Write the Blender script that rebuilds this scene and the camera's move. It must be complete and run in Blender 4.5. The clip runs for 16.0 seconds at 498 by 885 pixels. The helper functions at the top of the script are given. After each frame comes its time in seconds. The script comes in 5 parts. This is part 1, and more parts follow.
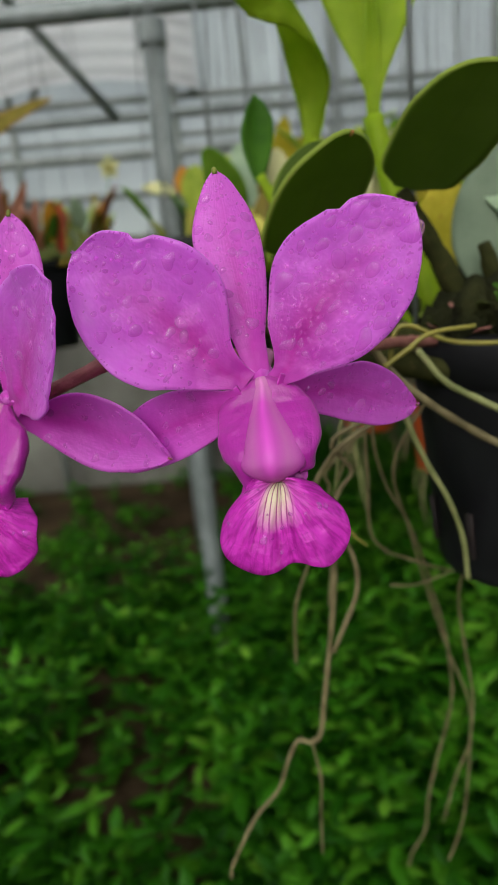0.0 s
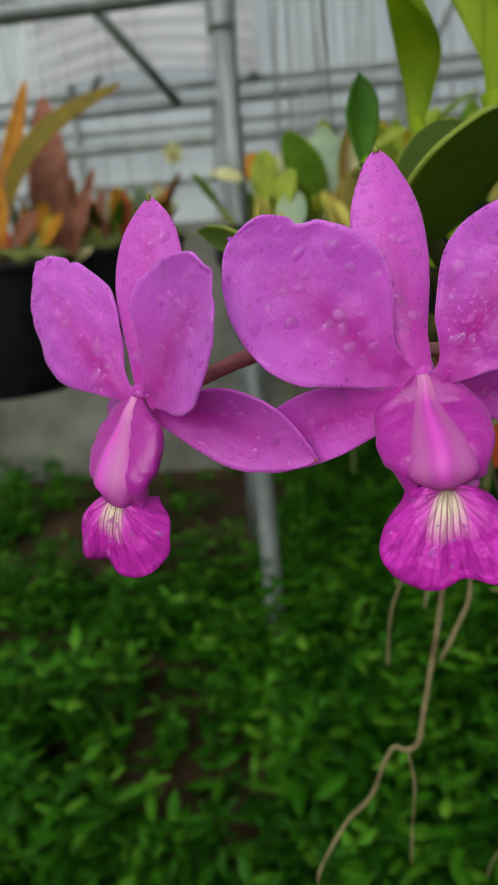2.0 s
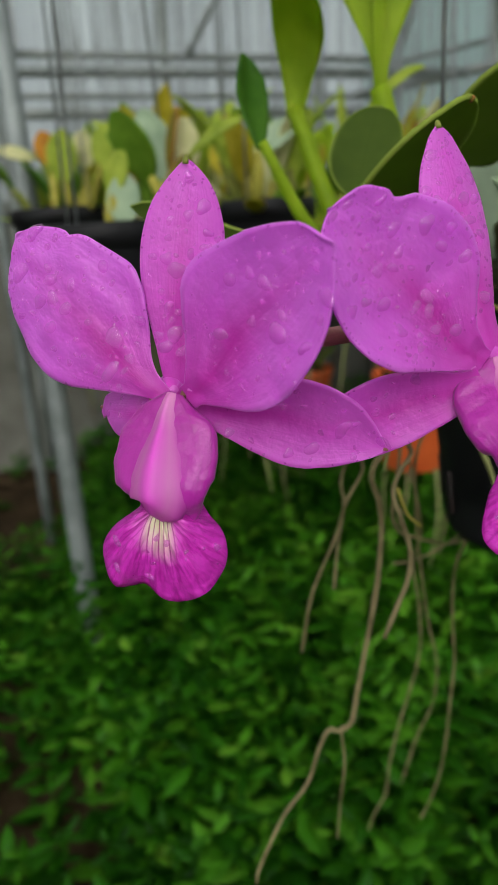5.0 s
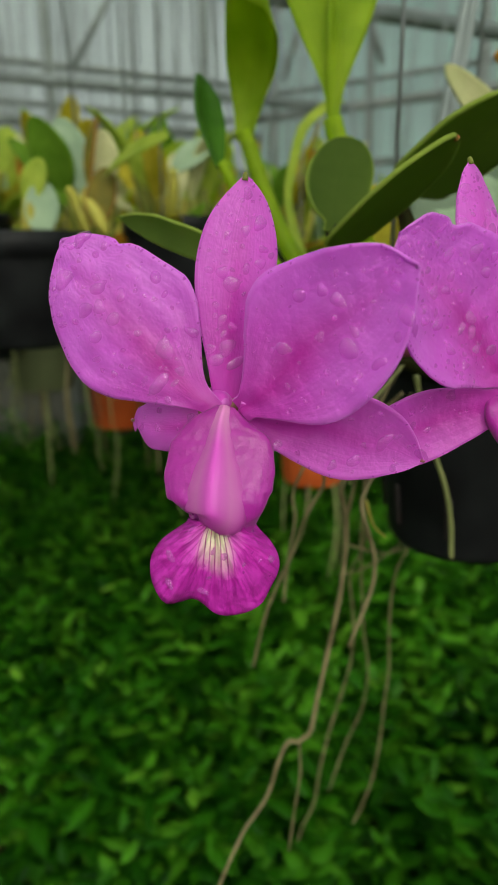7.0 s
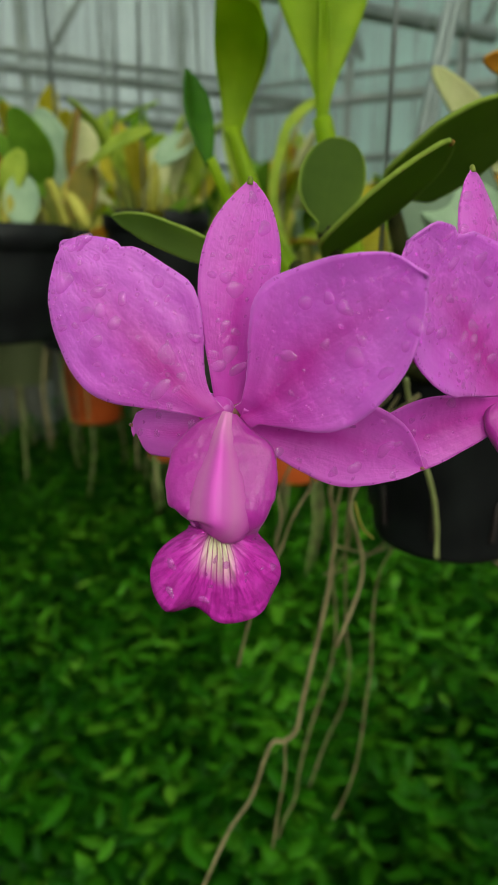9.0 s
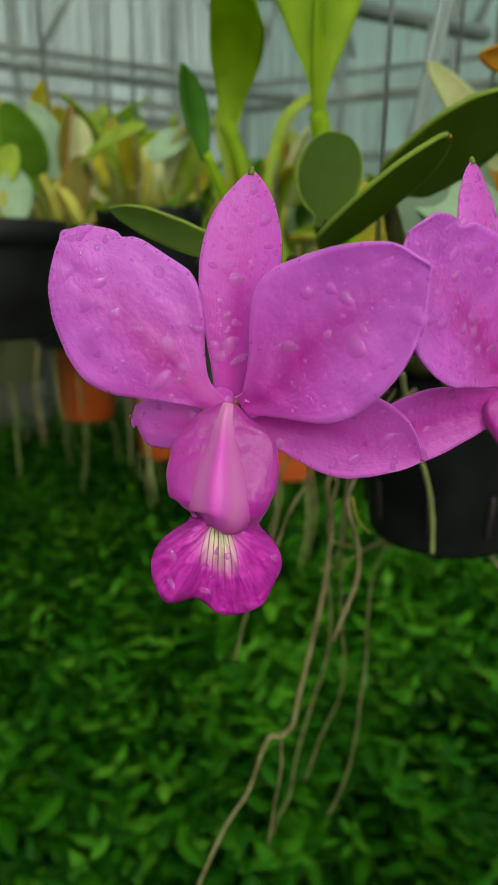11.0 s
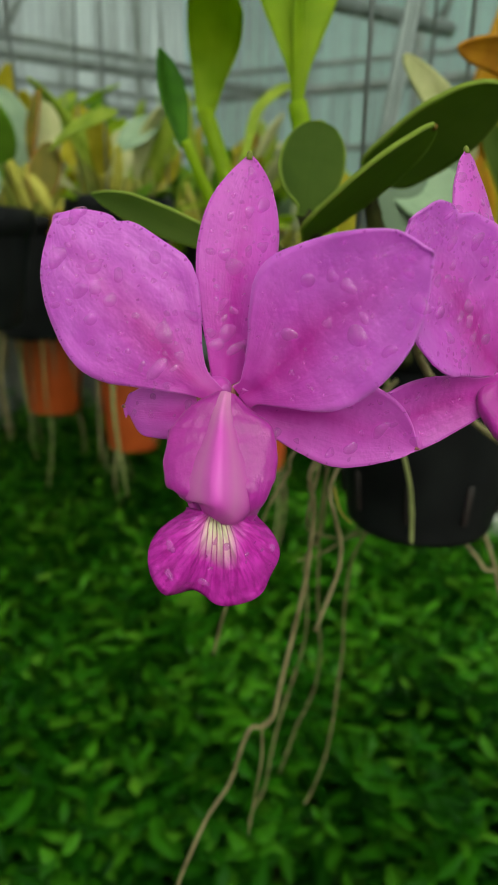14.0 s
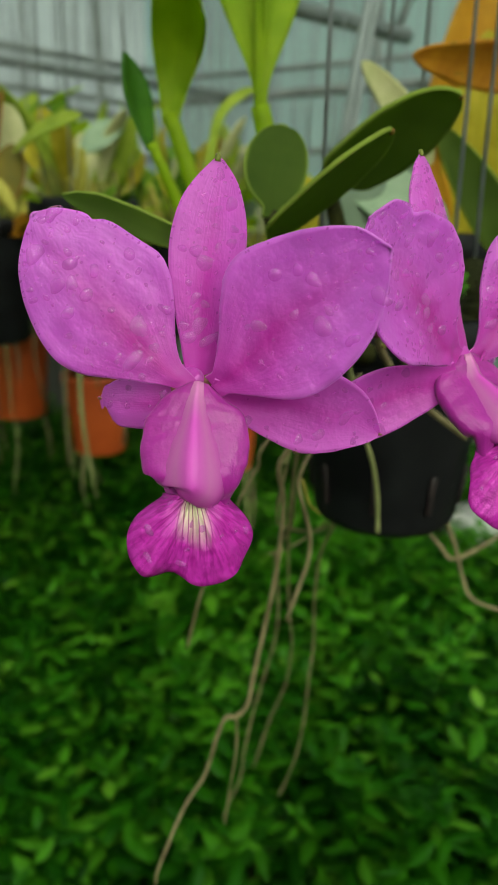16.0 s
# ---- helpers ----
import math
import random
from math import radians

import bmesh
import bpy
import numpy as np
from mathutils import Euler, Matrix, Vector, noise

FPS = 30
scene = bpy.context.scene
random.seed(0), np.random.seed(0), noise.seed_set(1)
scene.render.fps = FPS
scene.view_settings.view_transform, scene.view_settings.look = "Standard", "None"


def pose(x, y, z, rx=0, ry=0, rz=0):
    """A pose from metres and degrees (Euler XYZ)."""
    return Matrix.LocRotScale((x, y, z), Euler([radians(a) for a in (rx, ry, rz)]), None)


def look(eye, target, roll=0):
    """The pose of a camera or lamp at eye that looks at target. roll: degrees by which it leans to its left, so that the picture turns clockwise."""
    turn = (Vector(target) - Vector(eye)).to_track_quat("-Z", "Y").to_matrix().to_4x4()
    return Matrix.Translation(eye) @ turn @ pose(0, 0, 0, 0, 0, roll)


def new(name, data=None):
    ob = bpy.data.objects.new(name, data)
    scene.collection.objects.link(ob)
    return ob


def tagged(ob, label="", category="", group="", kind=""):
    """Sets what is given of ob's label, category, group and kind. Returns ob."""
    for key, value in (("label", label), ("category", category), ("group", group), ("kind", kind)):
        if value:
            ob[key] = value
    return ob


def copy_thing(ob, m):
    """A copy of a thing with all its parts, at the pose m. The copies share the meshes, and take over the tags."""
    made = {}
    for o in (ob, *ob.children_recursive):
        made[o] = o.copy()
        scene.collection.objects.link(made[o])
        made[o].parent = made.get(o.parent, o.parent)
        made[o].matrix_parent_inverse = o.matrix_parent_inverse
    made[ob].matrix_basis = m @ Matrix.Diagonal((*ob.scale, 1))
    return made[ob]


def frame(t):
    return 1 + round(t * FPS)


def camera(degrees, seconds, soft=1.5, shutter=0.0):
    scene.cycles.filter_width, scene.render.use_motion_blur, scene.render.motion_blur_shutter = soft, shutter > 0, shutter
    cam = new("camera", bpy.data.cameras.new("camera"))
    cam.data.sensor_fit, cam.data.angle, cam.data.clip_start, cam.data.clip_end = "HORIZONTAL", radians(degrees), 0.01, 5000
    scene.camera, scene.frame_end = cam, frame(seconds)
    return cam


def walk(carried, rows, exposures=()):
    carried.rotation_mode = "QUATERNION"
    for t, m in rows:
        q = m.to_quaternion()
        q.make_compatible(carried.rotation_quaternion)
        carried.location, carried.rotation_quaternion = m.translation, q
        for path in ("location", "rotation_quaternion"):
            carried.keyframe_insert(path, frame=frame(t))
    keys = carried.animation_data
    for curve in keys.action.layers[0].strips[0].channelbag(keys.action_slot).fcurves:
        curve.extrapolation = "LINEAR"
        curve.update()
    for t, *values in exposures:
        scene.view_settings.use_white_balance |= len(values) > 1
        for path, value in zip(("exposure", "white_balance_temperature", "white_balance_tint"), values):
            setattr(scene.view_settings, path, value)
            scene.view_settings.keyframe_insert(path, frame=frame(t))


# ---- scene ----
cam = camera(40.90, 16.0)
# seconds, eye in metres, turn in degrees
PATH = [
    (0.0, 0.0, 0.0, 0.92, 76.0, 5.0, 0.0),
    (0.5, -0.0007, 0.0, 0.9201, 75.91, 5.18, 0.04),
    (1.0, 0.0001, -0.0004, 0.9201, 76.02, 5.16, 0.11),
    (1.5, -0.0102, 0.0049, 0.9221, 75.38, 4.87, 1.94),
    (2.0, -0.0247, 0.0104, 0.9223, 75.35, 4.88, 4.31),
    (2.5, -0.037, 0.0141, 0.921, 73.94, 4.68, 1.83),
    (3.0, -0.0537, 0.0193, 0.9224, 73.16, 4.16, -1.22),
    (3.5, -0.0654, 0.024, 0.9237, 72.87, 3.66, -3.98),
    (4.0, -0.0667, 0.0234, 0.924, 72.5, 3.79, -5.27),
    (4.5, -0.0792, 0.0303, 0.9252, 72.57, 3.44, -11.05),
    (5.0, -0.0897, 0.0321, 0.9237, 73.28, 3.49, -15.24),
    (5.2, -0.0947, 0.0324, 0.924, 73.6, 3.46, -16.23),
    (7.3, -0.1298, 0.0455, 0.9251, 74.18, 0.42, -26.5),
    (7.5, -0.1309, 0.0465, 0.9261, 73.89, 0.18, -27.1),
    (8.0, -0.1306, 0.0474, 0.9257, 73.96, -0.05, -27.41),
    (8.5, -0.132, 0.0476, 0.9272, 73.85, -0.17, -27.51),
    (9.0, -0.1315, 0.0481, 0.9271, 73.9, -0.13, -27.25),
    (11.5, -0.1342, 0.0491, 0.9252, 73.7, -0.35, -28.16),
    (12.0, -0.1349, 0.0497, 0.9251, 73.64, -0.42, -28.32),
    (12.5, -0.1351, 0.0498, 0.9253, 73.63, -0.38, -28.28),
    (13.0, -0.1352, 0.0499, 0.9243, 73.59, -0.3, -28.59),
    (13.5, -0.1376, 0.0521, 0.9249, 73.5, -0.5, -29.01),
    (14.0, -0.1389, 0.0534, 0.9242, 73.18, -0.91, -30.79),
    (14.5, -0.1404, 0.0518, 0.9235, 73.18, -1.07, -31.97),
    (15.0, -0.1415, 0.0501, 0.9232, 73.33, -0.89, -32.44),
    (15.5, -0.1429, 0.0489, 0.9235, 73.44, -0.95, -33.02),
    (16.0, -0.1443, 0.0469, 0.9229, 73.47, -0.77, -33.76),
]
# seconds, stops, kelvin, tint: the camera's own balance drifts as it turns
walk(cam, [(t, pose(x, y, z, rx, ry, rz)) for t, x, y, z, rx, ry, rz in PATH],
     [(0.0, 0.51, 6500, 10), (1.5, 0.48, 6500, 10), (2.0, 0.46, 6500, 10), (2.5, 0.63, 6500, 10), (3.5, 0.60, 6500, 10), (4.5, 0.5, 6500, 9), (5.2, 0.5, 6500, 9), (7.5, 0.5, 6900, -6), (9.0, 0.5, 6900, -10), (16.0, 0.5, 6900, -10)])

# a small lens close to the flowers: the house behind is out of focus
cam.data.dof.use_dof = True
cam.data.dof.focus_distance = 0.155
cam.data.dof.aperture_fstop = 21.0

# ---- light: an overcast day over a film-covered greenhouse ----
world = bpy.data.worlds.new("sky")
scene.world = world
world.use_nodes = True
wn, wl = world.node_tree.nodes, world.node_tree.links
sky = wn.new("ShaderNodeTexSky")
sky.sky_type = "NISHITA"
sky.sun_disc = False
sky.sun_elevation, sky.sun_rotation = radians(39), radians(198)
sky.air_density, sky.dust_density, sky.ozone_density = 1.0, 4.0, 1.0
wn["Background"].inputs["Strength"].default_value = 0.13
veil = wn.new("ShaderNodeHueSaturation")                # thin cloud takes most of the blue out of the sky
veil.inputs["Saturation"].default_value = 0.3
wl.new(sky.outputs[0], veil.inputs["Color"])
wl.new(veil.outputs[0], wn["Background"].inputs["Color"])
sun = new("sun", bpy.data.lights.new("sun", "SUN"))
sun.data.energy, sun.data.angle, sun.data.color = 1.65, radians(70), (1.0, 0.97, 0.93)
sun.matrix_world = look((-1.45, -4.5, 3.85), (0, 0, 0))


# ---- materials ----
class Mat:
    """A node material with a Principled shader and short ways to wire it."""

    def __init__(self, name, colour=(0.5, 0.5, 0.5), rough=0.5, metal=0.0, spec=0.5):
        self.m = bpy.data.materials.new(name)
        self.m.use_nodes = True
        self.n, self.l = self.m.node_tree.nodes, self.m.node_tree.links
        self.p = self.n["Principled BSDF"]
        self.p.inputs["Base Color"].default_value = (*colour, 1)
        self.p.inputs["Roughness"].default_value = rough
        self.p.inputs["Metallic"].default_value = metal
        self.p.inputs["Specular IOR Level"].default_value = spec

    def node(self, kind, **inputs):
        nd = self.n.new(kind)
        for k, v in inputs.items():
            nd.inputs[k.replace("_", " ")].default_value = v
        return nd

    def coords(self, out="Object"):
        return self.node("ShaderNodeTexCoord").outputs[out]

    def noise(self, scale, detail=4.0, vec=None, stretch=None, rough=0.55):
        nd = self.node("ShaderNodeTexNoise", Scale=scale, Detail=detail, Roughness=rough)
        v = vec or self.coords()
        if stretch:
            mp = self.node("ShaderNodeMapping")
            mp.inputs["Scale"].default_value = stretch
            self.l.new(v, mp.inputs["Vector"])
            v = mp.outputs[0]
        self.l.new(v, nd.inputs["Vector"])
        return nd.outputs["Fac"]

    def ramp(self, fac, *stops):
        nd = self.n.new("ShaderNodeValToRGB")
        els = nd.color_ramp.elements
        while len(els) < len(stops):
            els.new(0.5)
        for e, (pos, col) in zip(els, stops):
            e.position, e.color = pos, (*col, 1) if len(col) == 3 else col
        self.l.new(fac, nd.inputs["Fac"])
        return nd.outputs["Color"]

    def math(self, op, a, b=None, c=None):
        nd = self.n.new("ShaderNodeMath")
        nd.operation = op
        for i, v in enumerate((a, b, c)):
            if v is None:
                continue
            if isinstance(v, (int, float)):
                nd.inputs[i].default_value = v
            else:
                self.l.new(v, nd.inputs[i])
        return nd.outputs[0]

    def mix(self, fac, a, b, mode="MIX"):
        nd = self.n.new("ShaderNodeMix")
        nd.data_type, nd.blend_type = "RGBA", mode
        for i, v in ((0, fac), (6, a), (7, b)):
            if isinstance(v, (int, float)):
                nd.inputs[i].default_value = v
            elif isinstance(v, tuple):
                nd.inputs[i].default_value = (*v, 1)
            else:
                self.l.new(v, nd.inputs[i])
        return nd.outputs[2]

    def colour(self, c):
        self.l.new(c, self.p.inputs["Base Color"])
        self.c = c
        return self

    def rough(self, r):
        self.l.new(r, self.p.inputs["Roughness"])
        return self

    def bump(self, height, strength=0.3, distance=0.001):
        nd = self.node("ShaderNodeBump", Strength=strength, Distance=distance)
        self.l.new(height, nd.inputs["Height"])
        self.l.new(nd.outputs[0], self.p.inputs["Normal"])
        self.b = nd.outputs[0]
        return self

    def passing(self, share, tint=(1, 1, 1)):
        """Lets a share of the light pass through the sheet, as thin petals, leaves and films do."""
        tr = self.n.new("ShaderNodeBsdfTranslucent")
        ms = self.node("ShaderNodeMixShader", Fac=share)
        if hasattr(self, "c"):
            self.l.new(self.mix(1.0, self.c, tint, "MULTIPLY"), tr.inputs["Color"])
        else:
            tr.inputs["Color"].default_value = tuple(a * b for a, b in zip(self.p.inputs["Base Color"].default_value, (*tint, 1)))
        out = self.n["Material Output"].inputs["Surface"]
        self.l.new(self.p.outputs[0], ms.inputs[1])
        self.l.new(tr.outputs[0], ms.inputs[2])
        self.l.new(ms.outputs[0], out)
        self.last = ms.outputs[0]
        return self

    def clear(self, share):
        """Lets a share of the light straight through."""
        tr = self.n.new("ShaderNodeBsdfTransparent")
        ms = self.node("ShaderNodeMixShader", Fac=share)
        self.l.new(self.last, ms.inputs[1])
        self.l.new(tr.outputs[0], ms.inputs[2])
        self.l.new(ms.outputs[0], self.n["Material Output"].inputs["Surface"])
        return self


def petal_material(name, base, deep, pale, vein=0.35, rimward=(0.60, 0.15, 0.66), thin=0.48):
    m = Mat(name, rough=0.33, spec=0.5)
    uv = m.node("ShaderNodeUVMap").outputs[0]
    sep = m.n.new("ShaderNodeSeparateXYZ")
    m.l.new(uv, sep.inputs[0])
    u, v = sep.outputs[0], sep.outputs[1]
    mid = m.math("ABSOLUTE", m.math("SUBTRACT", v, 0.5))                      # 0 on the midrib, 0.5 at the rim
    blotch = m.noise(160, 5)
    veins = m.noise(6, 4, vec=uv, stretch=(0.6, 4.0, 1))
    c = m.mix(m.math("MULTIPLY", m.ramp(blotch, (0.35, (0, 0, 0)), (0.75, (1, 1, 1))), 0.35), base, pale)
    c = m.mix(m.math("MULTIPLY", m.ramp(veins, (0.45, (0, 0, 0)), (0.75, (1, 1, 1))), vein), c, deep)
    rib = m.math("MULTIPLY", m.ramp(m.math("ADD", mid, m.math("MULTIPLY", m.math("SUBTRACT", blotch, 0.5), 0.12)), (0.0, (1, 1, 1)), (0.2, (0, 0, 0))), m.ramp(u, (0.35, (1, 1, 1)), (0.95, (0, 0, 0))))
    c = m.mix(m.math("MULTIPLY", rib, 0.9), c, deep)
    c = m.mix(m.math("MULTIPLY", m.ramp(u, (0.0, (1, 1, 1)), (0.5, (0, 0, 0))), 0.75), c, deep)
    c = m.mix(m.ramp(mid, (0.47, (0, 0, 0)), (0.5, (0.5, 0.5, 0.5))), c, pale)
    c = m.mix(m.math("MULTIPLY", m.ramp(m.math("ADD", u, m.math("MULTIPLY", mid, 0.9)), (0.45, (0, 0, 0)), (1.15, (1, 1, 1))), 0.6), c, rimward)
    m.colour(c)
    fine = m.noise(900, 2)
    h = m.math("ADD", m.math("MULTIPLY", fine, 0.25), m.math("ADD", m.math("MULTIPLY", m.noise(150, 2), 1.0), m.math("MULTIPLY", m.noise(420, 2), 0.55)))
    m.bump(m.math("ADD", h, m.math("MULTIPLY", veins, 0.3)), 0.42, 0.0012)
    m.p.inputs["Sheen Weight"].default_value = 0.15
    m.passing(thin, (1.0, 0.75, 1.0))
    return m.m


def lip_material():
    m = Mat("lip", rough=0.38, spec=0.4)
    uv = m.node("ShaderNodeUVMap").outputs[0]
    sep = m.n.new("ShaderNodeSeparateXYZ")
    m.l.new(uv, sep.inputs[0])
    r, v = sep.outputs[0], sep.outputs[1]
    mid = m.math("ABSOLUTE", m.math("SUBTRACT", v, 0.5))
    wob = m.noise(5, 2, vec=uv)
    stripes = m.math("SINE", m.math("MULTIPLY", m.math("ADD", v, m.math("MULTIPLY", wob, 0.05)), 95.0))
    line = m.ramp(stripes, (0.78, (0, 0, 0)), (0.97, (1, 1, 1)))
    net = m.ramp(m.noise(10, 5, vec=uv, stretch=(0.45, 5.0, 1)), (0.46, (0, 0, 0)), (0.64, (1, 1, 1)))
    magenta, dark, cream, pale = (0.66, 0.035, 0.54), (0.42, 0.008, 0.31), (0.80, 0.74, 0.52), (0.72, 0.22, 0.62)
    c = m.mix(m.math("MULTIPLY", net, 0.85), magenta, dark)
    c = m.mix(m.math("MULTIPLY", m.ramp(m.noise(260, 4), (0.5, (0, 0, 0)), (0.75, (1, 1, 1))), 0.08), c, pale)
    c = m.mix(m.math("MULTIPLY", m.ramp(r, (0.05, (1, 1, 1)), (0.5, (0, 0, 0))), 0.5), c, pale)
    c = m.mix(m.math("MULTIPLY", m.ramp(mid, (0.004, (1, 1, 1)), (0.02, (0, 0, 0))), 0.6), c, dark)
    c = m.mix(m.math("MULTIPLY", line, m.ramp(r, (0.35, (0.75, 0.75, 0.75)), (0.95, (0.15, 0.15, 0.15)))), c, dark)
    across = m.math("MULTIPLY", m.math("SUBTRACT", v, 0.5), m.math("ADD", m.math("MULTIPLY", r, 0.75), 0.12))
    keel = m.ramp(m.math("SINE", m.math("MULTIPLY", m.math("ADD", across, m.math("MULTIPLY", wob, 0.008)), 300.0)), (0.60, (0, 0, 0)), (0.92, (1, 1, 1)))
    throat = m.math("MULTIPLY", m.ramp(r, (0.22, (1, 1, 1)), (0.60, (0, 0, 0))), m.ramp(m.math("ABSOLUTE", across), (0.035, (1, 1, 1)), (0.075, (0, 0, 0))))
    c = m.mix(m.math("MULTIPLY", keel, m.math("MULTIPLY", m.ramp(r, (0.45, (1, 1, 1)), (0.78, (0, 0, 0))), m.ramp(m.math("ABSOLUTE", across), (0.05, (1, 1, 1)), (0.09, (0, 0, 0))))), c, dark)
    thr = m.mix(m.math("MULTIPLY", keel, 0.9), cream, (0.30, 0.03, 0.16))
    m.colour(m.mix(throat, c, thr))
    m.bump(m.math("ADD", m.math("MULTIPLY", stripes, 0.25), m.math("MULTIPLY", m.noise(260, 4), 2.2)), 0.5, 0.001)
    m.passing(0.3, (1, 0.7, 1))
    return m.m


def column_material():
    m = Mat("column", rough=0.42, spec=0.4)
    uv = m.node("ShaderNodeUVMap").outputs[0]
    sep = m.n.new("ShaderNodeSeparateXYZ")
    m.l.new(uv, sep.inputs[0])
    mid = m.math("ABSOLUTE", m.math("SUBTRACT", sep.outputs[1], 0.5))
    c = m.ramp(mid, (0.0, (0.62, 0.07, 0.52)), (0.035, (0.52, 0.07, 0.43)), (0.10, (0.48, 0.12, 0.38)), (0.2, (0.44, 0.05, 0.36)))
    tip = m.ramp(sep.outputs[0], (0.0, (0.66, 0.25, 0.50)), (0.2, (0.56, 0.22, 0.44)), (0.82, (0.50, 0.09, 0.40)), (1.0, (0.42, 0.02, 0.32)))
    ends = m.ramp(sep.outputs[0], (0.0, (0.8, 0.8, 0.8)), (0.3, (0, 0, 0)), (0.82, (0, 0, 0)), (1.0, (0.8, 0.8, 0.8)))
    m.colour(m.mix(ends, c, tip))
    m.bump(m.noise(500, 3), 0.12, 0.0006)
    m.passing(0.15, (1, 0.8, 1))
    return m.m


def leaf_material(name, lo, hi, rough=0.4, trans=0.18, edge=None, bumpy=0.3, scale=60, spot=None, spec=0.12, glow=None):
    m = Mat(name, rough=rough, spec=spec)
    info = m.node("ShaderNodeObjectInfo").outputs["Random"]
    c = m.mix(m.ramp(m.noise(scale, 4), (0.35, (0, 0, 0)), (0.7, (1, 1, 1))), lo, hi)
    c = m.mix(m.math("MULTIPLY", info, 0.35), c, hi)
    uv = m.node("ShaderNodeUVMap").outputs[0]
    sep = m.n.new("ShaderNodeSeparateXYZ")
    m.l.new(uv, sep.inputs[0])
    mid = m.math("ABSOLUTE", m.math("SUBTRACT", sep.outputs[1], 0.5))
    c = m.mix(m.ramp(mid, (0.0, (0.5, 0.5, 0.5)), (0.03, (0, 0, 0))), c, lo)
    if spot:
        sp = m.ramp(m.noise(scale * 3.2, 5), (0.62, (0, 0, 0)), (0.7, (1, 1, 1)))
        c = m.mix(m.math("MULTIPLY", sp, 0.7), c, spot)
    if edge:
        c = m.mix(m.ramp(mid, (0.47, (0, 0, 0)), (0.49, (1, 1, 1))), c, edge)
    m.colour(c)
    lines = m.noise(30, 3, vec=uv, stretch=(0.1, 3, 1))
    m.bump(m.math("ADD", lines, m.math("MULTIPLY", m.noise(400, 3), 0.4)), bumpy, 0.0008)
    if glow:
        m.c = m.mix(0.85, c, glow)
    if trans:
        m.passing(trans, (1.0, 1.15, 0.5))
    return m.m


def plain_material(name, lo, hi, scale=20, rough=(0.4, 0.7), metal=0.0, bump=0.3, dist=0.002, stretch=None, detail=6, spec=0.5):
    m = Mat(name, metal=metal, spec=spec)
    f = m.noise(scale, detail, stretch=stretch)
    g = m.noise(scale * 7, 4)
    c = m.mix(m.ramp(f, (0.3, (0, 0, 0)), (0.72, (1, 1, 1))), lo, hi)
    c = m.mix(m.math("MULTIPLY", g, 0.4), c, lo)
    m.colour(c)
    m.rough(m.ramp(f, (0.3, (rough[0],) * 3), (0.7, (rough[1],) * 3)))
    m.bump(m.math("ADD", f, m.math("MULTIPLY", g, 0.5)), bump, dist)
    return m.m


def film_material(name, colour, clear, trans=0.6, streak=3.0, bump=0.03):
    m = Mat(name, rough=0.35, spec=0.3)
    f = m.noise(streak, 5, stretch=(1, 1, 0.9))
    m.colour(m.mix(m.ramp(f, (0.3, (0, 0, 0)), (0.75, (1, 1, 1))), tuple(0.82 * c for c in colour), colour))
    m.bump(f, bump, 0.02)
    m.passing(trans).clear(clear)
    return m.m


PETAL = petal_material("petal", (0.72, 0.10, 0.73), (0.56, 0.018, 0.43), (0.84, 0.30, 0.88), 0.25, (0.73, 0.18, 0.82))
SEPAL = petal_material("sepal", (0.79, 0.105, 0.73), (0.66, 0.035, 0.55), (0.85, 0.28, 0.84), 0.3, (0.78, 0.17, 0.80), 0.52)
LOBE = petal_material("side lobe", (0.41, 0.015, 0.33), (0.28, 0.005, 0.21), (0.49, 0.05, 0.42), 0.75, (0.43, 0.018, 0.36), 0.26)
LIP = lip_material()
COLUMN = column_material()
STALK = plain_material("flower stalk", (0.58, 0.16, 0.40), (0.68, 0.34, 0.50), 90, (0.35, 0.5), bump=0.15, dist=0.0005)
STEM = plain_material("woody stem", (0.17, 0.05, 0.04), (0.44, 0.20, 0.16), 160, (0.5, 0.75), bump=0.7, dist=0.0012, stretch=(0.3, 1, 1))
LEAF_DARK = leaf_material("mature leaf", (0.040, 0.070, 0.011), (0.078, 0.120, 0.020), 0.62, 0.38, edge=(0.26, 0.34, 0.06), spec=0.06, glow=(0.31, 0.40, 0.06), bumpy=0.18)
LEAF_FRESH = leaf_material("young leaf", (0.18, 0.29, 0.012), (0.33, 0.45, 0.025), 0.38, 0.48, glow=(0.50, 0.60, 0.05))
LEAF_DEEP = leaf_material("deep green leaf", (0.03, 0.10, 0.008), (0.06, 0.16, 0.012), 0.42, 0.35)
LEAF_MID = leaf_material("green leaf", (0.05, 0.15, 0.012), (0.10, 0.24, 0.025), 0.42, 0.3)
LEAF_GRASS = leaf_material("bright green leaf", (0.09, 0.20, 0.014), (0.17, 0.31, 0.03), 0.42, 0.35)
LEAF_LIME = leaf_material("lime leaf", (0.24, 0.34, 0.035), (0.42, 0.50, 0.07), 0.45, 0.42)
LEAF_GREY = leaf_material("pale leaf", (0.20, 0.29, 0.19), (0.32, 0.42, 0.27), 0.5, 0.2)
LEAF_SILVER = leaf_material("grey-green leaf", (0.105, 0.150, 0.095), (0.17, 0.225, 0.15), 0.5, 0.2, bumpy=0.15)
LEAF_GOLD = leaf_material("yellow leaf", (0.30, 0.27, 0.01), (0.50, 0.42, 0.04), 0.42, 0.3, spot=(0.25, 0.13, 0.02))
LEAF_RUST = leaf_material("orange leaf", (0.34, 0.13, 0.012), (0.55, 0.26, 0.02), 0.42, 0.3, spot=(0.18, 0.16, 0.02))
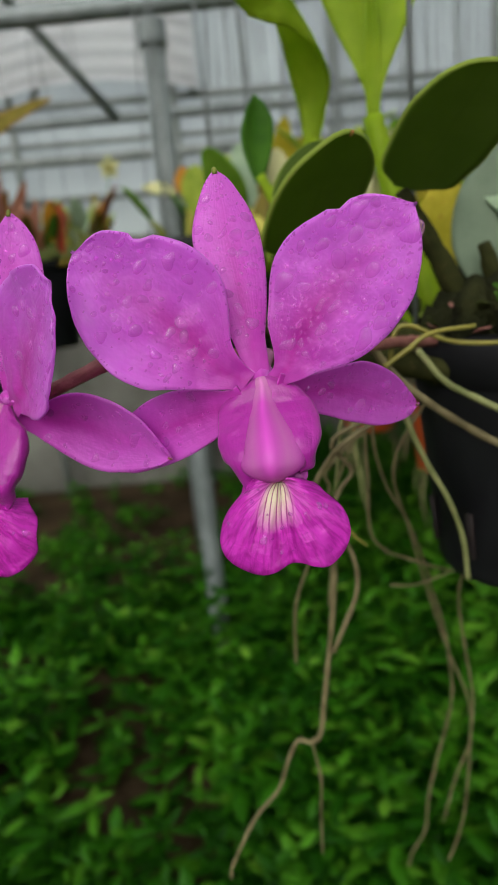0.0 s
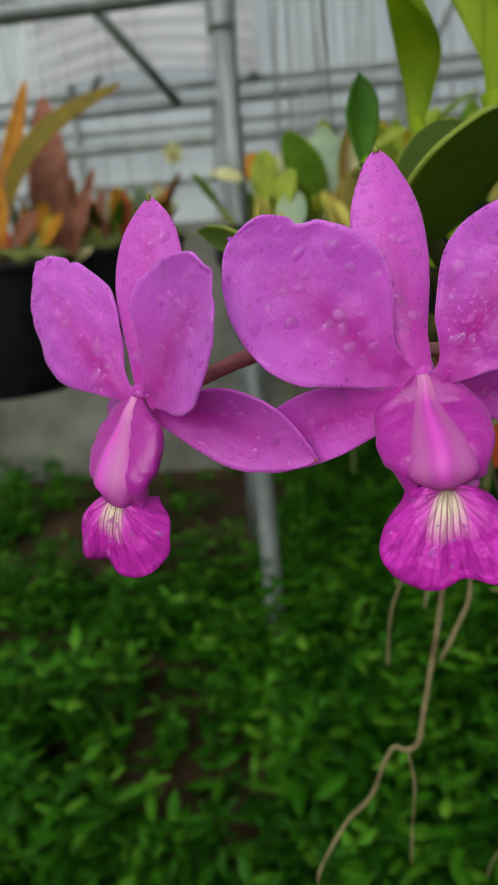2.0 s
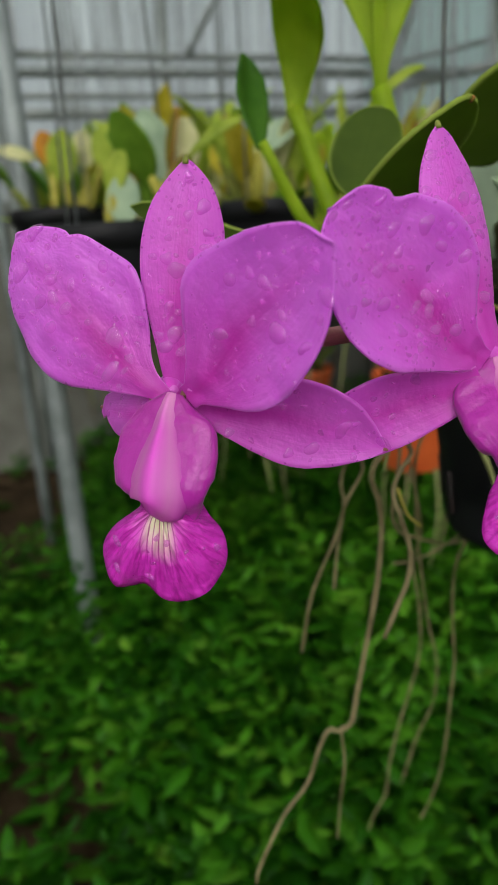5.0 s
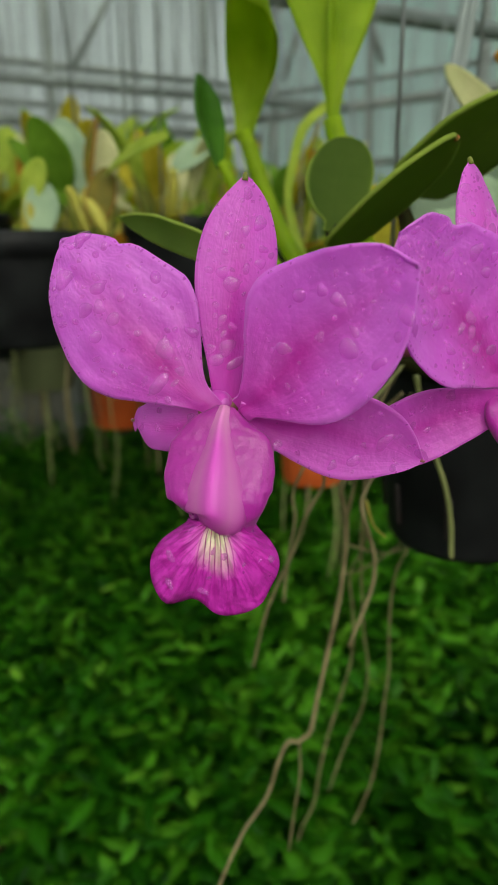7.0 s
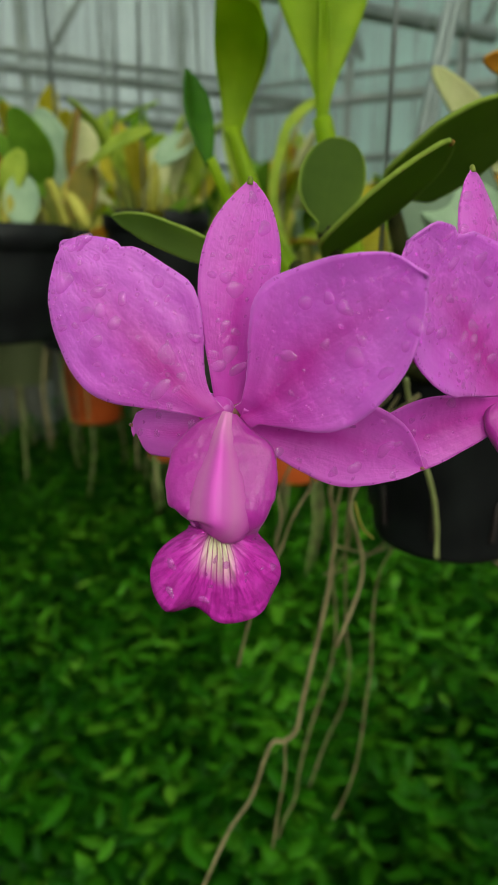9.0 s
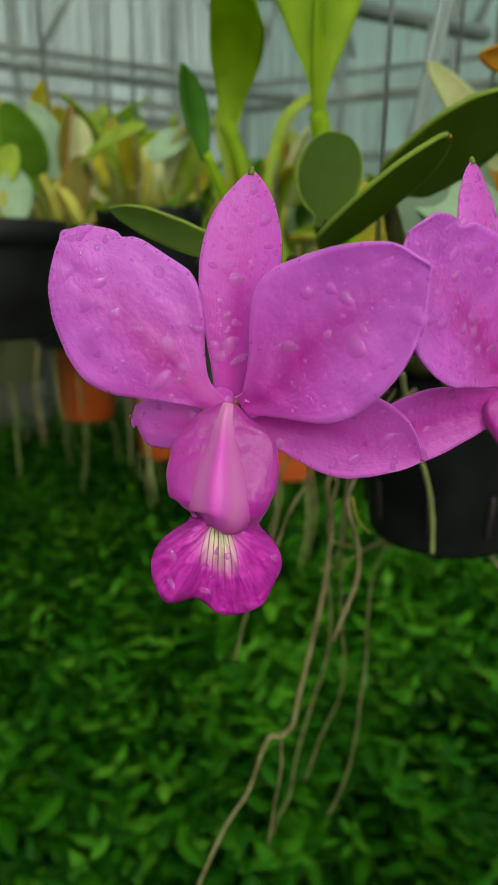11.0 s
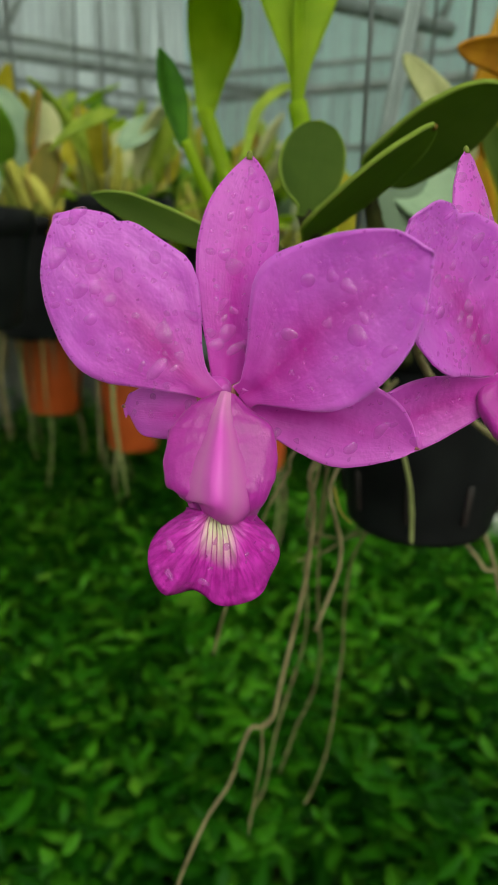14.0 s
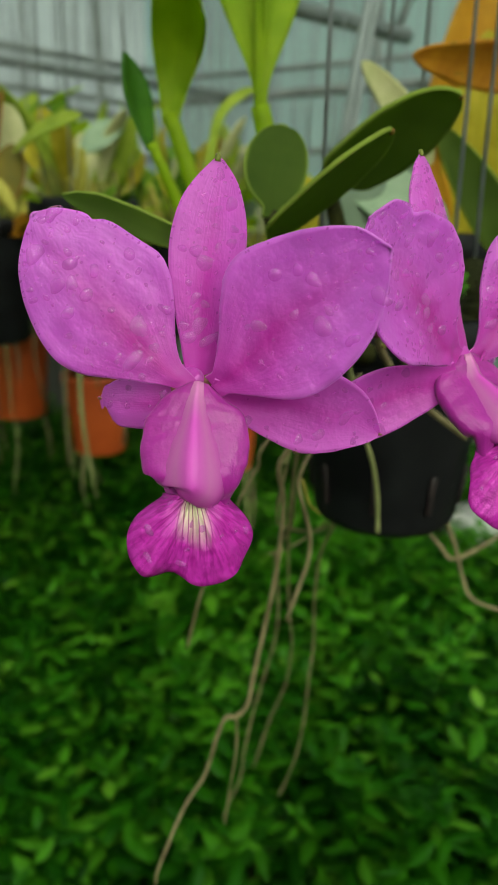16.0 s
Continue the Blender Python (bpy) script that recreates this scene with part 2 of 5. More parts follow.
LEAF_AMBER = leaf_material("amber leaf", (0.42, 0.20, 0.012), (0.58, 0.30, 0.02), 0.42, 0.4)
LEAF_RED = leaf_material("red leaf", (0.22, 0.075, 0.045), (0.36, 0.16, 0.10), 0.42, 0.25, spot=(0.12, 0.12, 0.02))
LEAF_SCARLET = leaf_material("scarlet leaf", (0.38, 0.045, 0.018), (0.55, 0.10, 0.05), 0.42, 0.35)
LEAF_CREAMY = leaf_material("cream leaf", (0.42, 0.44, 0.20), (0.60, 0.58, 0.32), 0.45, 0.3)
LEAF_BRONZE = leaf_material("bronze leaf", (0.10, 0.10, 0.015), (0.20, 0.15, 0.02), 0.45, 0.25, edge=(0.36, 0.13, 0.04))
BULB = leaf_material("bulb", (0.09, 0.12, 0.02), (0.22, 0.23, 0.05), 0.5, 0.0, scale=45, spot=(0.16, 0.11, 0.05))
BULB_OLD = leaf_material("old bulb", (0.014, 0.016, 0.005), (0.045, 0.048, 0.014), 0.7, 0.0, scale=90, spot=(0.10, 0.07, 0.03), spec=0.05)
BULB_YELLOW = leaf_material("ripe bulb", (0.24, 0.24, 0.03), (0.42, 0.38, 0.08), 0.5, 0.0, scale=45, spot=(0.25, 0.18, 0.08))
ROOT = plain_material("aerial root", (0.072, 0.056, 0.019), (0.27, 0.228, 0.108), 110, (0.6, 0.85), bump=0.5, dist=0.0008)
ROOT_GREEN = plain_material("green root", (0.13, 0.15, 0.045), (0.30, 0.32, 0.12), 90, (0.5, 0.75), bump=0.4, dist=0.0008)
ROOT_GOLD = plain_material("root tip", (0.15, 0.14, 0.016), (0.32, 0.28, 0.05), 90, (0.4, 0.6), bump=0.2, dist=0.0005)
POT = plain_material("black plastic", (0.005, 0.005, 0.006), (0.013, 0.015, 0.015), 30, (0.42, 0.65), bump=0.15, dist=0.001, spec=0.14)
POT_ORANGE = plain_material("orange plastic", (0.40, 0.060, 0.010), (0.66, 0.120, 0.018), 14, (0.45, 0.7), bump=0.2, dist=0.002)
POT_OLIVE = plain_material("olive plastic", (0.085, 0.10, 0.042), (0.15, 0.165, 0.075), 16, (0.45, 0.7), bump=0.2, dist=0.002)
BARK = plain_material("bark and moss", (0.006, 0.007, 0.003), (0.035, 0.038, 0.012), 60, (0.8, 0.95), bump=1.0, dist=0.006, spec=0.08)
MOSS_BRIGHT = plain_material("bright moss", (0.05, 0.07, 0.010), (0.24, 0.27, 0.05), 60, (0.8, 0.95), bump=0.9, dist=0.006)
MOSS = plain_material("moss", (0.012, 0.020, 0.004), (0.050, 0.062, 0.012), 120, (0.8, 0.95), bump=0.8, dist=0.002, spec=0.1)
STEEL = plain_material("galvanised steel", (0.13, 0.155, 0.15), (0.27, 0.305, 0.30), 18, (0.42, 0.62), 0.35, 0.2, 0.001)
RAIL = plain_material("weathered steel", (0.13, 0.155, 0.14), (0.32, 0.35, 0.33), 9, (0.5, 0.75), 0.2, 0.3, 0.002)
WIRE = plain_material("wire", (0.16, 0.18, 0.18), (0.32, 0.35, 0.35), 60, (0.4, 0.6), 0.5, 0.1, 0.0005)
CONCRETE = plain_material("concrete", (0.055, 0.057, 0.042), (0.20, 0.20, 0.172), 5.5, (0.75, 0.95), bump=0.5, dist=0.006)
SOIL = plain_material("soil", (0.018, 0.012, 0.006), (0.075, 0.050, 0.026), 6, (0.85, 1.0), bump=1.0, dist=0.02, spec=0.08)
SLOT = plain_material("drain slot", (0.004, 0.002, 0.002), (0.016, 0.006, 0.005), 200, (0.6, 0.8))
WHITE = plain_material("white sheet", (0.62, 0.63, 0.60), (0.80, 0.80, 0.78), 12, (0.4, 0.6), bump=0.2, dist=0.002)
FILM = film_material("greenhouse film", (0.76, 0.86, 0.82), 0.48)
FILM_GREEN = film_material("green-tinted film", (0.50, 0.75, 0.66), 0.40)
ROOF_FILM = film_material("roof film", (0.86, 0.90, 0.88), 0.75)
SHEET = film_material("corrugated sheet", (0.97, 0.98, 0.98), 0.35, 0.7)


def weed_material(name, dark, mid, light, pale, spec):
    m = Mat(name, rough=0.36, spec=spec)
    r = m.node("ShaderNodeNewGeometry").outputs["Random Per Island"]
    c = m.ramp(r, (0.0, dark), (0.45, mid), (0.85, light), (1.0, pale))
    c = m.mix(m.math("MULTIPLY", m.ramp(m.noise(3.0, 2), (0.4, (0, 0, 0)), (0.65, (1, 1, 1))), 0.4), c, light)
    c = m.mix(m.math("MULTIPLY", m.noise(30, 3), 0.4), c, mid)
    m.colour(c)
    m.bump(m.noise(120, 3), 0.4, 0.003)
    m.passing(0.2, (1.0, 1.2, 0.4))
    return m.m


def drop_material():
    """Rain on a petal: clear, with a little of the milky light that it gathers."""
    m = Mat("water", (0.80, 0.29, 0.82), 0.04, spec=0.6)
    m.p.inputs["Transmission Weight"].default_value = 0.82
    m.p.inputs["IOR"].default_value = 1.36
    return m.m


# the second, lighter green holds light on the weed tips besides young growth
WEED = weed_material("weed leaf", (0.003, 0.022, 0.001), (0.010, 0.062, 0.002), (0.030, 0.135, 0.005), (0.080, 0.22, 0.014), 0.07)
WEED_FRESH_LIT = weed_material("young lit weed leaf", (0.017, 0.090, 0.003), (0.038, 0.155, 0.006), (0.075, 0.235, 0.012), (0.16, 0.34, 0.03), 0.12)
DROP = drop_material()


# ---- mesh helpers ----
def part(name, bm, material, parent, label="", smooth=True):
    """Links a bmesh as one mesh object under a thing or a part."""
    me = bpy.data.meshes.new(name)
    bm.to_mesh(me)
    bm.free()
    me.materials.append(material)
    if smooth:
        me.polygons.foreach_set("use_smooth", [True] * len(me.polygons))
    ob = new(name, me)
    ob.parent = parent
    if label:
        tagged(ob, label)
    return ob


def raw(name, verts, faces, material, parent=None, smooth=True):
    me = bpy.data.meshes.new(name)
    me.from_pydata(verts, [], faces)
    me.materials.append(material)
    if smooth:
        me.polygons.foreach_set("use_smooth", [True] * len(me.polygons))
    me.update()
    ob = new(name, me)
    ob.parent = parent
    return ob


def thing(name, label, category, place=(0, 0, 0), group=""):
    ob = new(name)
    ob.location = place
    ob.empty_display_size = 0.02
    return tagged(ob, label, category, group)


def spline(values, n):
    """n points on a smooth curve through the values (numbers or vectors)."""
    p = np.array(values, float)
    p = np.concatenate([[2 * p[0] - p[1]], p, [2 * p[-1] - p[-2]]])
    t = np.linspace(0, len(values) - 1, n)
    i = np.minimum(t.astype(int), len(values) - 2)
    f = (t - i).reshape(-1, *([1] * (p.ndim - 1)))
    a, b, c, d = p[i], p[i + 1], p[i + 2], p[i + 3]
    return 0.5 * (2 * b + (c - a) * f + (2 * a - 5 * b + 4 * c - d) * f ** 2 + (3 * b - a - 3 * c + d) * f ** 3)


def grid_bmesh(points, uvs, thick=0.0, normals=None):
    """A sheet from rows of points; thick: a second skin behind it, closed round the rim."""
    bm = bmesh.new()
    uvl = bm.loops.layers.uv.new("UVMap")
    nu, nv = len(points), len(points[0])
    skins = [[[bm.verts.new(p) for p in row] for row in points]]
    if thick:
        skins.append([[bm.verts.new(p - normals[i][j] * thick) for j, p in enumerate(row)] for i, row in enumerate(points)])
    at = {}
    for sk in skins:
        for i in range(nu):
            for j in range(nv):
                at[sk[i][j]] = uvs[i][j]

    def face(vs):
        try:
            f = bm.faces.new(vs)
        except ValueError:
            return
        for lp in f.loops:
            lp[uvl].uv = at[lp.vert]

    for k, sk in enumerate(skins):
        for i in range(nu - 1):
            for j in range(nv - 1):
                q = [sk[i][j], sk[i + 1][j], sk[i + 1][j + 1], sk[i][j + 1]]
                face(q if k else q[::-1])
    if thick:
        a, b = skins
        rim = [(i, 0) for i in range(nu)] + [(nu - 1, j) for j in range(1, nv)] + [(i, nv - 1) for i in range(nu - 2, -1, -1)] + [(0, j) for j in range(nv - 2, 0, -1)]
        for (i, j), (k, l) in zip(rim, rim[1:] + rim[:1]):
            face([a[i][j], a[k][l], b[k][l], b[i][j]])
    bmesh.ops.remove_doubles(bm, verts=bm.verts, dist=1e-6)
    return bm


STATIONS = [(1 - math.cos(math.pi * i / 14)) / 2 for i in range(15)]


class Blade:
    """A petal or leaf: a blade along an axis, with half widths (mm) left and right of it at stations that crowd at both ends."""

    def __init__(self, base, axis, normal, length, left, right, cup=0.0, bow=0.0, ripple=0.0, seed=0.0, notch=None):
        self.notch = notch
        self.b, self.a, self.n = Vector(base), Vector(axis).normalized(), Vector(normal)
        self.n = (self.n - self.a * self.n.dot(self.a)).normalized()
        self.s, self.L = self.a.cross(self.n), length
        self.left, self.right = np.array(left) / 1000, np.array(right) / 1000
        self.cup, self.bow, self.ripple, self.seed = cup, bow, ripple, seed

    def at(self, k, f):
        """The point at k (0 to 1 over the stations) and f (0 left rim to 1 right rim)."""
        x = k * 14
        i = min(int(x), 13)
        q = x - i

        def cr(w):
            p0, p1, p2, p3 = w[max(i - 1, 0)], w[i], w[i + 1], w[min(i + 2, 14)]
            return 0.5 * (2 * p1 + (p2 - p0) * q + (2 * p0 - 5 * p1 + 4 * p2 - p3) * q * q + (3 * p1 - p0 - 3 * p2 + p3) * q ** 3)

        u = (1 - math.cos(math.pi * k)) / 2
        l, r = cr(self.left), cr(self.right)
        if self.notch:
            side, where, deep = self.notch
            cut = 0.001 * deep * math.exp(-abs((u - where) / 0.022) ** 1.4)
            l, r = (l, r - cut) if side else (l + cut, r)
        v = l + (r - l) * f
        e = 2 * f - 1
        h = self.cup * (e * e - 0.35) * (r - l) + self.bow * math.sin(math.pi * u) * self.L
        if self.ripple:
            p = Vector((u * self.L * 90, v * 90, self.seed))
            h += self.ripple * (0.35 + 0.65 * e * e) * noise.noise(p) + 0.4 * self.ripple * noise.noise(p * 2.7)
        return self.b + self.a * (u * self.L) + self.s * v + self.n * h

    def normal(self, k, f):
        d = 0.012
        a = self.at(min(k + d, 1), f) - self.at(max(k - d, 0), f)
        b = self.at(k, min(f + d, 1)) - self.at(k, max(f - d, 0))
        n = b.cross(a)
        if n.length < 1e-12:
            return self.n
        n.normalize()
        return n if n.dot(self.n) > 0 else -n

    def mesh(self, nu=26, nv=14, thick=0.0006):
        ks, fs = np.linspace(0, 1, nu), np.linspace(0, 1, nv)
        pts = [[self.at(k, f) for f in fs] for k in ks]
        nrm = [[self.normal(k, f) for f in fs] for k in ks]
        uv = [[((1 - math.cos(math.pi * k)) / 2, f) for f in fs] for k in ks]
        return grid_bmesh(pts, uv, thick, nrm)


def dome(verts, faces, c, n, r, flat, rnd):
    """A water drop: a low dome with an uneven foot."""
    t = n.orthogonal().normalized()
    b = n.cross(t)
    m, rings, o = 14, 5, len(verts)
    a1, a2, p1, p2 = rnd.uniform(0, 0.30), rnd.uniform(0, 0.2), rnd.uniform(0, 6.28), rnd.uniform(0, 6.28)
    wob = [1 + a1 * math.sin(4 * math.pi * j / m + p1) + a2 * math.sin(6 * math.pi * j / m + p2) for j in range(m)]
    sx = rnd.uniform(0.7, 1.6)
    for i in range(rings):
        al = i / rings * math.pi / 2
        for j in range(m):
            g = 2 * math.pi * j / m
            rr = r * math.cos(al) * wob[j]
            verts.append(c + t * (rr * math.cos(g) * sx) + b * (rr * math.sin(g)) + n * (r * flat * math.sin(al) - r * 0.05))
    verts.append(c + n * (r * flat))
    for i in range(rings - 1):
        for j in range(m):
            faces.append((o + i * m + j, o + i * m + (j + 1) % m, o + (i + 1) * m + (j + 1) % m, o + (i + 1) * m + j))
    for j in range(m):
        faces.append((o + (rings - 1) * m + j, o + (rings - 1) * m + (j + 1) % m, o + rings * m))


def drops(blade, parent, count, seed, big=0.0021):
    """Raindrops strewn over the face of a blade: the large ones each by itself, the fine spray in one."""
    rnd = random.Random(seed)
    fine_v, fine_f, done = [], [], []
    for _ in range(count * 9):
        if len(done) >= count:
            break
        k, f = rnd.uniform(0.28, 0.91), rnd.uniform(0.08, 0.92)
        r = big * (0.12 + 0.88 * rnd.random() ** 2.4)
        if rnd.random() < 0.2:
            f = rnd.choice((0.02, 0.98))
            r = big * rnd.uniform(0.09, 0.18)
        c = blade.at(k, f)
        if rnd.random() > (blade.at(k, 1) - blade.at(k, 0)).length / 0.024:
            continue
        if any((c - q).length < (r + s) * 1.05 for q, s in done):
            continue
        done.append((c, r))
        n, flat = blade.normal(k, f), rnd.uniform(0.26, 0.46)
        if r > 0.28 * big:
            v, fc = [], []
            dome(v, fc, c, n, r, flat, rnd)
            raw("raindrop", v, fc, DROP, parent).visible_shadow = False
        else:
            dome(fine_v, fine_f, c, n, r, flat, rnd)
    if fine_v:
        ob = raw("fine_spray", fine_v, fine_f, DROP, parent)
        ob.visible_shadow = False
        tagged(ob, "fine spray of tiny raindrops", kind="stuff")


def tube(points, radii, n=40, sides=8, rough=0.0, seed=0, flat=1.0):
    """A round rod through the points, with radii (metres) along it."""
    bm = bmesh.new()
    uvl = bm.loops.layers.uv.new("UVMap")
    p = [Vector(q) for q in spline(points, n)]
    r = np.interp(np.linspace(0, 1, n), np.linspace(0, 1, len(radii)), radii)
    rings, side = [], None
    for i, q in enumerate(p):
        d = (p[min(i + 1, n - 1)] - p[max(i - 1, 0)]).normalized()
        side = d.orthogonal().normalized() if side is None else (side - d * side.dot(d)).normalized()
        up = d.cross(side)
        ring = []
        for j in range(sides):
            g = 2 * math.pi * j / sides
            k = r[i] * (1 + rough * noise.noise(q * 260 + Vector((math.cos(g) * 1.5, math.sin(g) * 1.5, seed))))
            ring.append(bm.verts.new(q + side * (k * math.cos(g)) + up * (k * flat * math.sin(g))))
        rings.append(ring)
    for i in range(n - 1):
        for j in range(sides):
            f = bm.faces.new((rings[i][j], rings[i][(j + 1) % sides], rings[i + 1][(j + 1) % sides], rings[i + 1][j]))
            for lp, (a, b) in zip(f.loops, ((i, j), (i, j + 1), (i + 1, j + 1), (i + 1, j))):
                lp[uvl].uv = (a / n, b / sides)
    bm.faces.new(rings[0][::-1])
    bm.faces.new(rings[-1])
    return bm


def lathe(profile, sides=28):
    """A turned shape from (radius, height) pairs, bottom to top."""
    bm = bmesh.new()
    rings = [[bm.verts.new((r * math.cos(2 * math.pi * j / sides), r * math.sin(2 * math.pi * j / sides), z)) for j in range(sides)] for r, z in profile]
    for a, b in zip(rings, rings[1:]):
        for j in range(sides):
            bm.faces.new((a[j], a[(j + 1) % sides], b[(j + 1) % sides], b[j]))
    bm.faces.new(rings[0][::-1])
    bm.faces.new(rings[-1])
    return bm


def box(bm, lo, hi):
    vs = [bm.verts.new((x, y, z)) for x in (lo[0], hi[0]) for y in (lo[1], hi[1]) for z in (lo[2], hi[2])]
    for q in ((0, 1, 3, 2), (4, 6, 7, 5), (0, 4, 5, 1), (2, 3, 7, 6), (0, 2, 6, 4), (1, 5, 7, 3)):
        bm.faces.new([vs[i] for i in q])


# ---- the greenhouse ----
def ground():
    """Bare soil: uneven nearby, one sheet out to the horizon."""
    bm = bmesh.new()
    xs = sorted({-400, -60, -12, *np.round(np.arange(-3, 4.01, 0.1), 3), 12, 60, 400})
    ys = sorted({-400, -60, -12, -3, *np.round(np.arange(-0.5, 4.01, 0.1), 3), 12, 60, 400})
    vs = [[bm.verts.new((x, y, 0.02 * noise.noise(Vector((x * 2.2, y * 2.2, 3))) + 0.008 * noise.noise(Vector((x * 9, y * 9, 1))))) for y in ys] for x in xs]
    for i in range(len(xs) - 1):
        for j in range(len(ys) - 1):
            bm.faces.new((vs[i][j], vs[i + 1][j], vs[i + 1][j + 1], vs[i][j + 1]))
    return tagged(part("ground", bm, SOIL, None), "damp brown bare soil floor of the greenhouse", "ground", kind="structure")


ground()
CORNERS = [(-3.2, 2.95), (1.35, 3.15), (3.0, 0.55), (3.0, -2.6), (-3.2, -2.6)]
EAVES = 2.75


def upright(name, p, q, z0, z1, thick, material, label, category="wall"):
    """A straight wall from p to q."""
    bm = bmesh.new()
    d = (Vector((*q, 0)) - Vector((*p, 0)))
    n = Vector((d.y, -d.x, 0)).normalized() * -thick
    vs = [[bm.verts.new(Vector((*c, z)) + o) for z in (z0, z1)] for c in (p, q) for o in (Vector(), n)]
    for a, b in ((0, 2), (2, 3), (3, 1), (1, 0)):
        bm.faces.new((vs[a][0], vs[b][0], vs[b][1], vs[a][1]))
    bm.faces.new([vs[k][1] for k in (0, 2, 3, 1)])
    bm.faces.new([vs[k][0] for k in (1, 3, 2, 0)])
    bmesh.ops.recalc_face_normals(bm, faces=bm.faces)
    return tagged(part(name, bm, material, None, smooth=False), label, category, kind="structure")


for i, side in enumerate(("north", "north_east", "east", "south", "west")):
    p, q = CORNERS[i], CORNERS[(i + 1) % 5]
    low = 1.14 if i == 0 else 0.35
    upright("wall_" + side + "_base", p, q, 0.0, low, 0.12, CONCRETE, "low grey concrete wall, stained and damp")
    upright("wall_" + side, p, q, low, EAVES, 0.004, (FILM, FILM_GREEN, ROOF_FILM, ROOF_FILM, ROOF_FILM)[i], "milky greenhouse film stretched over a steel frame")

bm = bmesh.new()
vs = [bm.verts.new((x, y, z)) for z in (EAVES, EAVES + 0.004) for x, y in CORNERS]
bm.faces.new(vs[:5][::-1])
bm.faces.new(vs[5:])
for k in range(5):
    bm.faces.new((vs[k], vs[(k + 1) % 5], vs[5 + (k + 1) % 5], vs[5 + k]))
tagged(part("ceiling", bm, ROOF_FILM, None, smooth=False), "translucent white film roof of the greenhouse", "roof", kind="structure")


def pipe(name, a, b, r, label, material=STEEL, sides=14):
    bm = tube([a, tuple((Vector(a) + Vector(b)) / 2), b], (r, r), 6, sides)
    return tagged(part(name, bm, material, None), label, "pipe", kind="structure")


def on_wall(i, s, z, off=0.05):
    """A point on wall i, a share s of its way along, off metres inside it."""
    p, q = Vector((*CORNERS[i], 0)), Vector((*CORNERS[i + 1], 0))
    d = (q - p)
    n = Vector((d.y, -d.x, 0)).normalized()
    c = p + d * s + n * off
    return (c.x, c.y, z)


# rails, posts and braces of the two walls in view
for i, heights in ((0, (1.30, 1.45, 1.52, 1.66, 2.05, 2.4)), (1, (1.30, 1.52, 1.62, 1.95, 2.12, 2.45))):
    for k, z in enumerate(heights):
        pipe("wall_rail", on_wall(i, 0.0, z, 0.05 + 0.03 * (k % 2)), on_wall(i, 1.0, z, 0.05 + 0.03 * (k % 2)), (0.015, 0.021, 0.012)[k % 3], "weathered steel rail along the greenhouse wall", RAIL, 8)
    for k in range(7):
        s = 0.06 + k * 0.147
        pipe("wall_post", on_wall(i, s, 0.0, 0.08), on_wall(i, s, EAVES, 0.08), 0.017, "weathered steel wall post", RAIL, 8)
    for k in range(6):
        s = 0.08 + k * 0.147
        pipe("wall_brace", on_wall(i, s, 1.66, 0.11), on_wall(i, s + (0.13 if (k + i) % 2 else -0.1), 2.6, 0.11), 0.014, "thin dark diagonal steel brace", RAIL, 8)


def corrugated_sheet():
    """A bright corrugated plastic sheet standing in the wall frame."""
    bm = bmesh.new()
    n, w, z0, z1 = 90, 0.92, 1.66, 2.30
    rows = [[], []]
    for k in range(n + 1):
        z = z0 + (z1 - z0) * k / n
        o = 0.0035 * math.sin(k * 2 * math.pi / 9)
        for r, dy in zip(rows, (0, 0.003)):
            r.append([bm.verts.new((-1.06 + w * j / 8, 2.90 + o + dy + 0.05 * (j / 8 - 0.5) ** 2, z + 0.06 * (1 - (j / 4 - 1) ** 2))) for j in range(9)])
    for r, flip in zip(rows, (0, 1)):
        for k in range(n):
            for j in range(8):
                q = [r[k][j], r[k][j + 1], r[k + 1][j + 1], r[k + 1][j]]
                bm.faces.new(q[::-1] if flip else q)
    for k in range(n):
        for j in (0, 8):
            bm.faces.new((rows[0][k][j], rows[0][k + 1][j], rows[1][k + 1][j], rows[1][k][j]))
    return tagged(part("corrugated_sheet", bm, SHEET, None), "bright white corrugated plastic sheet in the wall frame", "sheet", kind="structure")


corrugated_sheet()

# the post with its cross beam, and the one behind
pipe("post", (-0.128, 1.345, -0.02), (-0.138, 1.345, 1.372), 0.0205, "galvanised round steel post in the weeds", STEEL, 20)
pipe("beam", (-2.6, 1.27, 1.375), (1.2, 1.37, 1.415), 0.0175, "galvanised steel cross pipe on the post", STEEL, 16)
pipe("post_collar", (-0.138, 1.345, 1.335), (-0.138, 1.345, 1.378), 0.026, "steel collar under the cross pipe", STEEL, 20)
pipe("post", (-0.244, 2.2, -0.02), (-0.244, 2.2, 1.40), 0.017, "thin galvanised steel post", STEEL, 14)
pipe("beam", (-2.6, 2.16, 1.42), (1.3, 2.24, 1.42), 0.016, "thin galvanised cross pipe", STEEL, 12)
for a, b in (((-0.85, 1.32, 2.0), (-0.36, 2.2, 1.42)), ((-2.4, 2.2, 1.95), (2.2, 2.3, 2.05)), ((-0.2, 2.0, 2.05), (2.6, 1.2, 2.05)), ((0.2, 2.6, 2.2), (2.9, 1.7, 2.2)), ((-0.5, 1.1, 2.0), (2.7, 1.05, 2.0)), ((-0.5, 1.6, 2.0), (2.5, 1.75, 2.0))):
    pipe("roof_pipe", a, b, 0.014, "overhead steel pipe that carries hanging pots", RAIL, 8)


